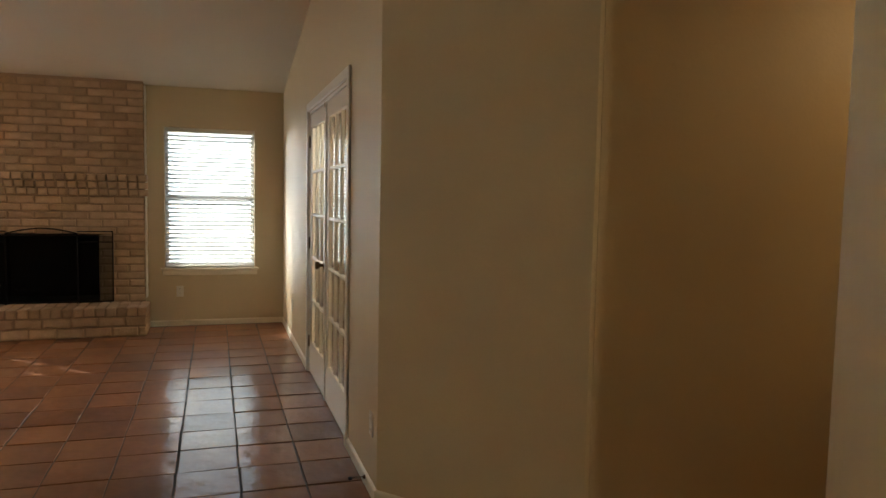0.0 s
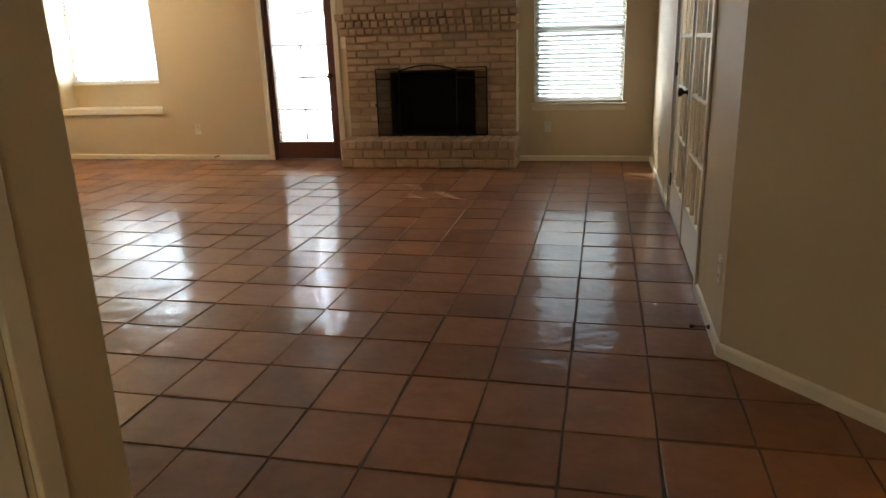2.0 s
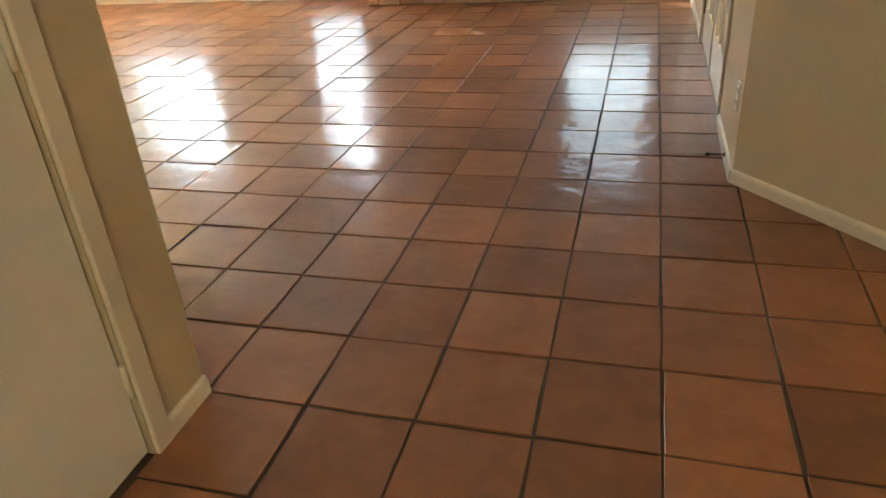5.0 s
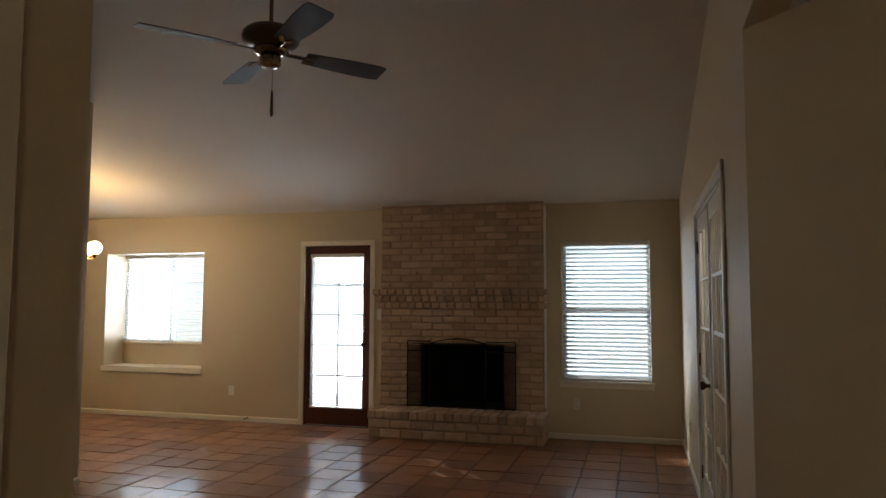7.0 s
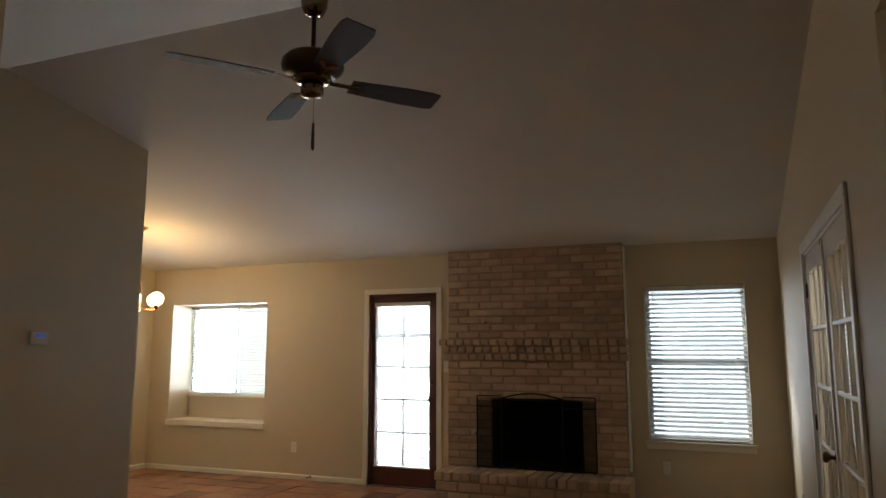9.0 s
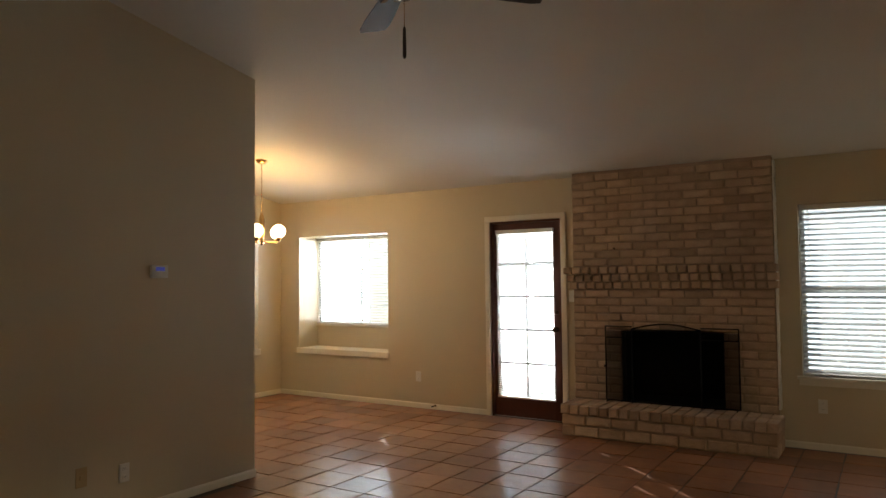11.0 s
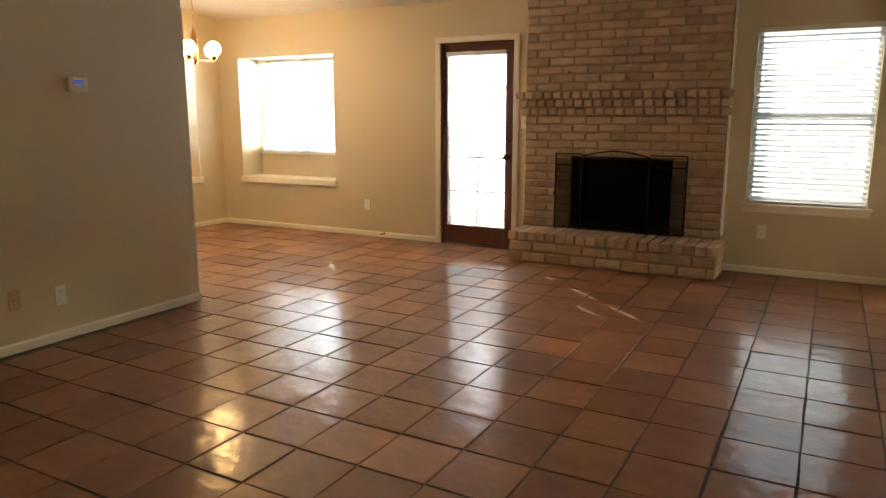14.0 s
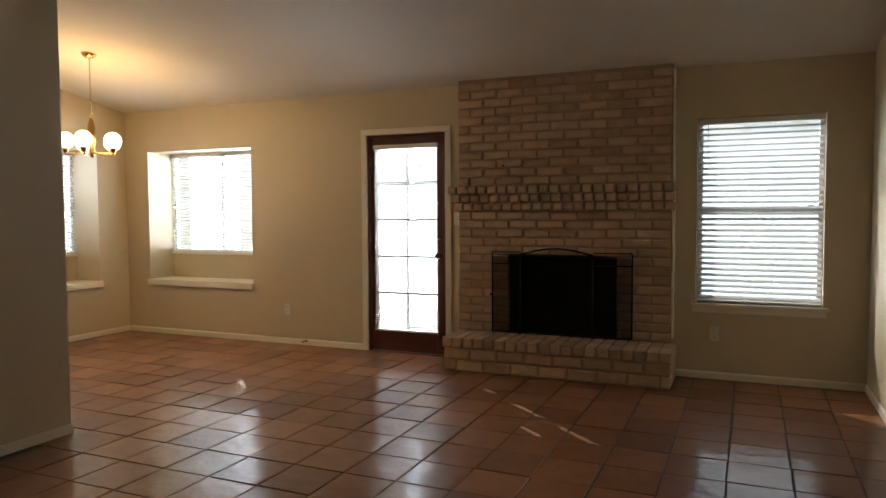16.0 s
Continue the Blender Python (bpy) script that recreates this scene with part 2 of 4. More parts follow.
# north wall with the side nook, the garden door and the window
NX0, NX1, NZ0, NZ1 = -6.965, -5.545, 0.535, 2.01
DX0, DX1, DZ1 = -4.175, -3.36, 2.06
WX0, WX1, WZ0, WZ1 = -1.196, -0.300, 0.605, 2.056
bm = bmesh.new()
TOP = EAVE + 0.03
for x0, x1, z0, z1 in ((-7.44, NX0, 0, TOP), (NX0, NX1, 0, NZ0), (NX0, NX1, NZ1, TOP), (NX1, DX0, 0, TOP), (DX0, DX1, DZ1, TOP), (DX1, -2.74, 0, TOP), (-2.74, -1.77, 0, 0.26), (-2.74, -1.77, 0.975, TOP), (-1.77, WX0, 0, TOP), (WX0, WX1, 0, WZ0), (WX0, WX1, WZ1, TOP), (WX1, 0.0, 0, TOP)):
    box(bm, x0, x1, 0, 0.15, z0, z1)
structure("wall_north", bm, PAINT, "tan painted wall with fireplace, garden door and windows", "wall")

AY = -4.735
FY0, FY1, FZ1 = -3.95, -2.23, 2.03
bm = bmesh.new()
sloped(bm, 0, 0.13, AY, FY0, 0)
sloped(bm, 0, 0.13, FY1, 0.15, 0)
sloped(bm, 0, 0.13, FY0, FY1, FZ1)
sloped(bm, 0, 0.13, BACK_Y, AY, FLAT)
structure("wall_east", bm, PAINT, "tan painted wall around the french doors", "wall")

bm = bmesh.new()
CX, CY, SY = 0.642, -5.48, -6.575
vs = box(bm, 0, 0.1, AY - 0.12, AY, 0, FLAT)
for v, (x, y) in zip(vs, ((0, AY), (CX, CY), (CX + 0.13, CY + 0.02), (0.13, AY)) * 2):
    v.co.x, v.co.y = x, y
structure("wall_angled", bm, PAINT, "tan painted angled wall at the hall corner", "wall")

for name, x0, x1, y0, y1, label in (
        ("wall_corridor_north", CX + 0.02, 3.0, CY, CY + 0.12, "tan painted wall of the side corridor"),
        ("wall_corridor_end", 3.0, 3.12, SY - 0.12, CY + 0.12, "tan painted end wall of the side corridor"),
        ("wall_corridor_south", CX, 3.0, SY - 0.12, SY, "tan painted wall of the side corridor"),
        ("wall_hall_east", CX, CX + 0.12, -10.6, SY - 0.12, "tan painted wall of the entry hall"),
        ("wall_hall_south", -1.62, CX + 0.12, -10.72, -10.6, "tan painted end wall of the entry hall")):
    bm = bmesh.new()
    box(bm, x0, x1, y0, y1, 0, FLAT)
    structure(name, bm, PAINT, label, "wall")

HY0, HY1, HZ1 = -7.376, -6.596, 2.045
HX = -1.485
bm = bmesh.new()
box(bm, HX - 0.12, HX, HY1, BACK_Y, 0, FLAT)
box(bm, HX - 0.12, HX, -10.6, HY0, 0, FLAT)
box(bm, HX - 0.12, HX, HY0, HY1, HZ1, FLAT)
structure("wall_hall_west", bm, PAINT, "tan painted hall wall with a closet door", "wall")

bm = bmesh.new()
box(bm, -7.44, HX - 0.12, BACK_Y - 0.12, BACK_Y, 0, FLAT + 0.05)
structure("wall_south", bm, PAINT, "tan painted back wall of the room", "wall")

SX, SEND = -4.59, -2.945
bm = bmesh.new()
sloped(bm, SX - 0.12, SX, BACK_Y, SEND, 0)
structure("wall_partition", bm, PAINT, "tan painted partition wall with thermostat", "wall")

QY0, QY1 = -1.81, -0.39
bm = bmesh.new()
sloped(bm, -7.44, -7.29, QY1, 0.0, 0)
sloped(bm, -7.44, -7.29, BACK_Y, QY0, 0)
sloped(bm, -7.44, -7.29, QY0, QY1, NZ1)
box(bm, -7.44, -7.29, QY0, QY1, 0, NZ0)
structure("wall_west", bm, PAINT, "tan painted dining wall with a window nook", "wall")

bm = bmesh.new()
for a, b in ((BACK_Y, RIDGE_Y), (RIDGE_Y, 0.0)):
    vs = box(bm, -7.44, 0.13, a, b, 0, 1)
    for v, y in zip(vs, (a, a, b, b, a, a, b, b)):
        v.co.z = vault(y) + (0.12 if v.co.z > 0.5 else 0)
box(bm, -7.44, 0.13, 0.0, 0.15, EAVE, EAVE + 0.12)
structure("ceiling", bm, CEIL, "vaulted white textured plaster ceiling", "ceiling")
bm = bmesh.new()
box(bm, 0.13, 3.12, BACK_Y, AY, FLAT, FLAT + 0.1)
box(bm, -1.61, 3.12, -10.72, BACK_Y, FLAT, FLAT + 0.1)
structure("ceiling_hall", bm, CEIL, "flat white hall ceiling", "ceiling")

bm = bmesh.new()
box(bm, -7.44, 3.12, -10.72, 0.15, -0.15, -0.006)
floor = structure("floor", bm, GROUT, "square terracotta tile floor with dark grout", "floor")

# room behind the french doors
bm = bmesh.new()
box(bm, 2.6, 2.7, -4.5, -1.5, 0, 2.5)
box(bm, 0.13, 2.6, -4.6, -4.5, 0, 2.5)
box(bm, 0.13, 2.6, -1.6, -1.5, 0, 2.5)
box(bm, 0.13, 2.7, -4.6, -1.5, 2.5, 2.6)
box(bm, 0.13, 2.7, -4.6, -1.5, -0.15, -0.005)
structure("wall_study", bm, PAINT, "plain tan room behind the french doors", "wall")


def baseboard(x0, y0, x1, y1, side):
    """A baseboard along a wall line; side is the way out of the wall."""
    bm = bmesh.new()
    a, b, s = Vector((x0, y0, 0)), Vector((x1, y1, 0)), Vector((*side, 0)).normalized()
    prof = ((0, 0.001), (0.013, 0.001), (0.013, 0.044), (0.010, 0.052), (0.004, 0.057), (0, 0.059))
    rings = [[bm.verts.new(p + s * d + Vector((0, 0, z))) for d, z in prof] for p in (a, b)]
    for k in range(len(prof)):
        j = (k + 1) % len(prof)
        bm.faces.new((rings[0][k], rings[0][j], rings[1][j], rings[1][k]))
    bm.faces.new(rings[0])
    bm.faces.new(rings[1][::-1])
    bmesh.ops.recalc_face_normals(bm, faces=bm.faces[:])
    return structure("baseboard", bm, TRIM, "cream painted wooden baseboard", "baseboard")


baseboard(-7.29, 0, DX0 - 0.06, 0, (0, -1))
baseboard(-1.365, 0, -0.013, 0, (0, -1))
baseboard(0, 0, 0, FY1 + 0.06, (-1, 0))
baseboard(0, FY0 - 0.06, 0, AY, (-1, 0))
baseboard(0, AY, CX, CY, (-0.758, -0.652))
baseboard(CX, CY, 3.0, CY, (0, -1))
baseboard(CX, SY - 0.01, CX, -10.6, (-1, 0))
baseboard(HX, BACK_Y, HX, HY1 + 0.06, (1, 0))
baseboard(HX, HY0 - 0.06, HX, -10.6, (1, 0))
baseboard(SX, SEND, SX, BACK_Y, (1, 0))
baseboard(SX - 0.12, SEND, SX, SEND, (0, 1))
baseboard(SX, BACK_Y, HX, BACK_Y, (0, 1))
baseboard(-7.29, -0.013, -7.29, BACK_Y, (1, 0))


# ---- fireplace ----
def brick_mesh(l, h, d, seed):
    """A worn brick, centred on its face; the face looks to -y."""
    r = random.Random(seed)
    bm = bmesh.new()
    b = 0.008
    out = []
    for inset, y in ((0, d), (0, b), (b, 0)):
        ring = []
        for sx, sz in ((-1, -1), (1, -1), (1, 1), (-1, 1)):
            ring.append(bm.verts.new((sx * (l / 2 - inset) + r.uniform(-0.003, 0.003), y + r.uniform(-0.002, 0.002), sz * (h / 2 - inset) + r.uniform(-0.003, 0.003))))
        out.append(ring)
    for a, c in zip(out, out[1:]):
        for k in range(4):
            bm.faces.new((a[k], a[(k + 1) % 4], c[(k + 1) % 4], c[k]))
    mid = bm.verts.new((r.uniform(-0.3, 0.3) * l, r.uniform(-0.003, 0.001), r.uniform(-0.2, 0.2) * h))
    for k in range(4):
        bm.faces.new((out[-1][k], out[-1][(k + 1) % 4], mid))
    bmesh.ops.recalc_face_normals(bm, faces=bm.faces[:])
    return data("brick", bm, BRICK)


BRICKS = {}


def brick(parent, l, h, d, m, r):
    key = (round(l, 3), round(h, 3), d, r.randrange(3))
    if key not in BRICKS:
        BRICKS[key] = brick_mesh(l, h, d, hash(key[:3]) % 1000 + key[3])
    return piece("brick", BRICKS[key], parent, m)


BX0, BX1, BFACE = -3.190, -1.372, -0.115
OX0, OX1, OZ0, OZ1 = -2.705, -1.80, 0.285, 0.945
fire = thing("fireplace", "pale tan brick fireplace with raised hearth and corbelled mantel", "fireplace", (0, 0, 0))
back = BFACE + 0.010
top = vault(BFACE) - 0.002


def pierced(x0, x1, z0, z1, u0, u1, v0, v1, y0, y1):
    """A slab with one rectangular hole, as one body."""
    bm = bmesh.new()
    loops = []
    for y in (y0, y1):
        for a, b, c, d in ((x0, x1, z0, z1), (u0, u1, v0, v1)):
            loops.append([bm.verts.new(p) for p in ((a, y, c), (b, y, c), (b, y, d), (a, y, d))])
    of, hf, ob, hb = loops
    for k in range(4):
        j = (k + 1) % 4
        for q in ((of[k], of[j], hf[j], hf[k]), (ob[k], ob[j], hb[j], hb[k]), (of[k], of[j], ob[j], ob[k]), (hf[k], hf[j], hb[j], hb[k])):
            bm.faces.new(q)
    bmesh.ops.recalc_face_normals(bm, faces=bm.faces[:])
    return bm


bm = pierced(BX0 + 0.006, BX1 - 0.006, 0, top, OX0, OX1, OZ0, OZ1, back, -0.002)
breast = part("chimney_breast", bm, MORTAR, fire, "tan mortared brick chimney breast")
bm = bmesh.new()
box(bm, OX0 - 0.02, OX0, back, 0.45, OZ0 - 0.02, OZ1 + 0.02)
box(bm, OX1, OX1 + 0.02, back, 0.45, OZ0 - 0.02, OZ1 + 0.02)
box(bm, OX0, OX1, 0.43, 0.45, OZ0, OZ1)
box(bm, OX0, OX1, back, 0.43, OZ1, OZ1 + 0.02)
box(bm, OX0, OX1, back, 0.43, OZ0 - 0.02, OZ0)
part("firebox", bm, SOOT, fire, "sooty black firebox")
r = random.Random(11)
COURSE, BL = 0.0750, 0.238
row = 0
z = OZ0 + COURSE / 2
while z < top - 0.02:
    h = min(COURSE, top - z + COURSE / 2) - 0.011
    edges = [BX0]
    x = BX0 + (BL / 2 if row % 2 else BL)
    while x < BX1 - 0.05:
        edges.append(x + r.uniform(-0.006, 0.006))
        x += BL
    edges.append(BX1)
    for a, b in zip(edges, edges[1:]):
        if OZ0 - 0.01 < z < OZ1 + 0.01 and b > OX0 and a < OX1:
            if a < OX0 - 0.03:
                b = OX0
            elif b > OX1 + 0.03:
                a = OX1
            else:
                continue
        l = round((b - a - 0.011) / 0.01) * 0.01
        brick(breast, l, h, 0.05 if (a > BX0 and b < BX1) else 0.11, pose((a + b) / 2, BFACE + r.uniform(-0.006, 0.004), z, 0, r.uniform(-0.5, 0.5), r.uniform(-0.5, 0.5)), r)
    z += COURSE
    row += 1

# an added stud stands in for an unidentified dark spot on the brick
part("brick_spot_stud", lathe([(0.012, 0.0), (0.011, -0.004), (0.005, -0.008), (0.004, -0.024), (0.007, -0.028)], 14, "y", (-2.765, BFACE + 0.002, 1.73)), BRONZE, fire, "small dark bronze stud in place of a dark spot")

# corbelled mantel of brick ends
mantel = part("mantel", rbox(BX0 - 0.005, BX1 + 0.005, BFACE - 0.015, BFACE + 0.01, 1.345, 1.545, 0.004), MORTAR, fire, "corbelled brick mantel shelf")
for k, (zc, out, over) in enumerate(((1.375, 0.032, 0.03), (1.448, 0.048, 0.055), (1.521, 0.068, 0.08))):
    x0, x1 = BX0 - over, BX1 + min(over, 0.03)
    count = round((x1 - x0) / 0.091)
    step = (x1 - x0) / count
    for i in range(count):
        brick(mantel, 0.079, 0.064, 0.16, pose(x0 + step * (i + 0.5), BFACE - out + r.uniform(-0.006, 0.006), zc, 0, 0, r.uniform(-0.6, 0.6)), r)

# raised hearth: two courses of stretchers below a row of brick ends
GX0, GX1, GY = -3.180, -1.322, -0.52
bm = bmesh.new()
box(bm, GX0 + 0.02, GX1 - 0.02, GY + 0.02, BFACE + 0.01, 0.0, 0.272)
hearth = part("hearth", bm, MORTAR, fire, "raised brick hearth")
for row, zc in enumerate((0.052, 0.150)):
    x0, x1 = GX0 + 0.012, GX1 - 0.012
    edges = [x0]
    x = x0 + (0.235 if row % 2 else 0.118)
    while x < x1 - 0.06:
        edges.append(x)
        x += 0.235
    edges.append(x1)
    for a, b in zip(edges, edges[1:]):
        brick(hearth, round((b - a - 0.012) / 0.01) * 0.01, 0.085, 0.09, pose((a + b) / 2, GY + 0.008 + r.uniform(-0.003, 0.003), zc), r)
    for a in (GY + 0.12, GY + 0.31):
        brick(hearth, 0.17, 0.085, 0.03, pose(x1 + 0.004, a, zc, 0, 0, 90), r)
        brick(hearth, 0.17, 0.085, 0.03, pose(x0 - 0.004, a, zc, 0, 0, -90), r)
count = 20
step = (GX1 - GX0) / count
for i in range(count):
    xc = GX0 + step * (i + 0.5)
    brick(hearth, step - 0.012, 0.082, 0.195, pose(xc, GY + r.uniform(-0.006, 0.004), 0.243, 0, 0, r.uniform(-1, 1)), r)
    brick(hearth, step - 0.012, 0.082, 0.19, pose(xc, GY + 0.207, 0.243 + r.uniform(-0.002, 0.002), 0, 0, r.uniform(-0.5, 0.5)), r)

# white caulk strip between brick and wall
bm = bmesh.new()
rr = random.Random(5)
for k in range(60):
    z0 = 0.32 + (EAVE - 0.34) * k / 60
    box(bm, BX1 + 0.001, BX1 + 0.010 + rr.uniform(0, 0.006), BFACE + 0.004 + rr.uniform(0, 0.006), -0.001, z0, z0 + (EAVE - 0.34) / 60)
structure("trim_chimney", bm, WHITE, "thin white caulked strip beside the brick", "trim")

# fire screen
screen = thing("fire_screen", "black iron folding fire screen with arched middle panel", "fire screen", (0, 0, 0.285))
PX0, PX1, PY = -2.862, -1.670, -0.155
HX0, HX1 = -2.60, -1.985
BAR = 0.0065


def bar(points, parent, name="rail", rad=BAR):
    return part(name, tube(points, rad, 6), IRON, parent)


zt, zb = 0.706, 0.012
mid_panel = part("middle_panel", tube([(HX0, PY, zb), (HX0, PY, zt - 0.02)], BAR, 6), IRON, screen)
bar([(HX1, PY, zb), (HX1, PY, zt - 0.02)], mid_panel, "upright")
bar([(HX0, PY, zb), (HX1, PY, zb)], mid_panel, "bottom_rail")
arch = [(HX0 + (HX1 - HX0) * k / 16, PY, zt - 0.02 + 0.05 * math.sin(math.pi * k / 16)) for k in range(17)]
bar(arch, mid_panel, "arched_rail", 0.008)
bar([(HX0, PY, zt - 0.03), (HX1, PY, zt - 0.03)], mid_panel, "top_rail")
for x0, x1 in ((PX0, HX0), (HX1, PX1)):
    end = x0 if x0 == PX0 else x1
    inner = x1 if x0 == PX0 else x0
    wing = part("side_panel", tube([(end, PY + 0.02, zb), (end, PY + 0.02, zt)], BAR, 6), IRON, screen)
    bar([(end, PY + 0.02, zt), (inner, PY, zt)], wing, "top_rail")
    bar([(end, PY + 0.02, zt - 0.105), (inner, PY, zt - 0.105)], wing, "inner_rail", 0.006)
    bar([(end, PY + 0.02, zb), (inner, PY, zb)], wing, "bottom_rail")
    bm = bmesh.new()
    box(bm, min(end, inner) + 0.004, max(end, inner) - 0.004, PY + 0.006, PY + 0.008, zb, zt - 0.04)
    part("wire_mesh", bm, MESH, wing, "fine black wire mesh")
bm = bmesh.new()
box(bm, HX0 + 0.004, HX1 - 0.004, PY + 0.004, PY + 0.006, zb, zt - 0.02)
part("wire_mesh", bm, MESH, screen, "fine black wire mesh")
for x in (PX0 + 0.02, HX0, HX1, PX1 - 0.02):
    bar([(x, PY - 0.04, 0.005), (x, PY + 0.04, 0.005)], screen, "foot", 0.005)
part("handle", lathe([(0.004, 0), (0.012, 0.006), (0.012, 0.014), (0.004, 0.02)], 10, "x", (PX0 - 0.02, PY + 0.015, 0.33)), IRON, screen)


# ---- blinds, windows ----
def blind(name, label, w, h, pitch, depth, tilt, kind="blind", slots=(), group="window blinds", cords=2, slot_w=0.038):
    """A hanging blind in its own frame: x across, z up from its foot, slats tilted by degrees."""
    b = thing(name, label, kind, group=group)
    part("headrail", rbox(-w / 2, w / 2, -0.022, 0.022, h - 0.045, h, 0.003), PLASTIC, b)
    part("bottom_rail", rbox(-w / 2, w / 2, -depth * 0.4, depth * 0.4, 0.0, 0.018, 0.004), PLASTIC, b)

    def slat(x0, x1):
        bm = bmesh.new()
        rings = []
        for x in (x0, x1):
            ring = []
            for side in (1, -1):
                for k in range(5):
                    u = (k / 4 - 0.5) if side == 1 else (0.5 - k / 4)
                    ring.append(bm.verts.new((x, u * depth, 0.0016 * side * 0.5 + 0.07 * depth * (1 - 4 * u * u))))
            rings.append(ring)
        for k in range(10):
            bm.faces.new((rings[0][k], rings[0][(k + 1) % 10], rings[1][(k + 1) % 10], rings[1][k]))
        bm.faces.new(rings[0][::-1])
        bm.faces.new(rings[1])
        bmesh.ops.recalc_face_normals(bm, faces=bm.faces[:])
        return data("slat", bm, SLAT)

    whole = slat(-w / 2 + 0.003, w / 2 - 0.003)
    rr = random.Random(7)
    z = 0.018 + pitch * 0.6
    while z < h - 0.05:
        cut = [x for x, z0, z1 in slots if z0 < z < z1]
        tl = tilt + rr.uniform(-2.0, 2.0)
        if not cut:
            piece("slat", whole, b, pose(rr.uniform(-0.002, 0.002), 0, z, tl, rr.uniform(-0.12, 0.12), 0))
        else:
            xs = [-w / 2 + 0.003] + [e for c in sorted(cut) for e in (c - slot_w / 2, c + slot_w / 2)] + [w / 2 - 0.003]
            for a, c in zip(xs[::2], xs[1::2]):
                piece("slat", slat(a, c), b, pose(0, 0, z, tl, 0, 0))
        z += pitch
    for k in range(cords):
        x = -w / 2 + w * (k + 0.6) / (cords + 0.2)
        part("ladder_cord", tube([(x, -depth * 0.42, 0.01), (x, -depth * 0.42, h - 0.03)], 0.0011, 5), PLASTIC, b)
    part("tilt_wand", tube([(-w / 2 + 0.07, -depth * 0.55 - 0.004, h - 0.04), (-w / 2 + 0.072, -depth * 0.55 - 0.008, h - 0.5)], 0.003, 6), PLASTIC, b)
    return b


def window(name, w, h, label, rail=True):
    """A framed double-hung or sliding sash in its own frame, foot at z = 0."""
    win = tagged(new(name), label, "window", kind="structure")
    f = 0.035
    for x0, x1, z0, z1, n in ((-w / 2, -w / 2 + f, 0, h, "jamb"), (w / 2 - f, w / 2, 0, h, "jamb"), (-w / 2 + f, w / 2 - f, 0, f, "bottom_frame"), (-w / 2 + f, w / 2 - f, h - f, h, "top_frame")):
        part(n, rbox(x0, x1, -0.025, 0.025, z0, z1, 0.003), ALU, win)
    if rail:
        part("meeting_rail", rbox(-w / 2 + f, w / 2 - f, -0.02, 0.02, h * 0.495, h * 0.495 + 0.035, 0.003), ALU, win)
        part("latch", rbox(w / 2 - f - 0.07, w / 2 - f - 0.03, -0.04, -0.02, h * 0.495 + 0.03, h * 0.495 + 0.05, 0.003), BLACK, win)
        spans = ((-w / 2 + f, w / 2 - f, f, h * 0.495), (-w / 2 + f, w / 2 - f, h * 0.495 + 0.035, h - f))
    else:
        part("meeting_stile", rbox(-0.02, 0.02, -0.02, 0.02, f, h - f, 0.003), ALU, win)
        spans = ((-w / 2 + f, -0.02, f, h - f), (0.02, w / 2 - f, f, h - f))
    for x0, x1, z0, z1 in spans:
        bm = bmesh.new()
        box(bm, x0, x1, -0.003, 0.003, z0, z1)
        p = part("pane", bm, THIN_GLASS, win)
        p.visible_shadow = False
    return win


w1 = window("window_1", WX1 - WX0 - 0.004, WZ1 - WZ0 - 0.004, "white double-hung sash window behind blinds")
w1.matrix_basis = pose((WX0 + WX1) / 2, 0.115, WZ0 + 0.002)
b1 = blind("window_blind", "white horizontal two-inch slat blind, lowered and half open", WX1 - WX0 - 0.014, WZ1 - WZ0 - 0.006, 0.0440, 0.05, 24, cords=4)
b1.matrix_basis = pose((WX0 + WX1) / 2, 0.045, WZ0 + 0.003)
sill = tagged(new("window_sill", data("window_sill", rbox(WX0 - 0.04, WX1 + 0.04, -0.032, 0.085, WZ0 - 0.024, WZ0, 0.005), TRIM)), "cream painted wooden window sill", "sill", kind="structure")
part("apron", rbox(WX0 - 0.025, WX1 + 0.025, -0.016, -0.001, WZ0 - 0.075, WZ0 - 0.026, 0.003), TRIM, sill)


# ---- window nooks ----
def nook(name, w, label):
    """A deep boxed recess with a shelf, standing out behind the wall: x across, y outwards."""
    d, z0, z1 = 0.345, NZ0, NZ1
    bm = bmesh.new()
    box(bm, -w / 2 - 0.1, -w / 2, 0.15, d + 0.1, z0 - 0.1, z1 + 0.1)
    box(bm, w / 2, w / 2 + 0.1, 0.15, d + 0.1, z0 - 0.1, z1 + 0.1)
    box(bm, -w / 2, w / 2, 0.15, d + 0.1, z1, z1 + 0.1)
    box(bm, -w / 2, w / 2, 0.15, d + 0.1, z0 - 0.1, z0)
    box(bm, -w / 2, w / 2, d, d + 0.1, z0, 0.865)
    n = structure(name, bm, PAINT, label, "wall")
    part("shelf", rbox(-w / 2 - 0.015, w / 2 + 0.015, -0.035, -0.001, 0.537, 0.605, 0.006), TRIM, n, "cream painted shelf nosing")
    part("shelf_board", rbox(-w / 2 + 0.001, w / 2 - 0.001, 0.0, d - 0.001, 0.537, 0.600, 0.003), TRIM, n, "cream painted nook shelf")
    part("inner_sill", rbox(-w / 2 + 0.001, w / 2 - 0.001, d - 0.03, d + 0.06, 0.866, 0.884, 0.004), TRIM, n)
    return n


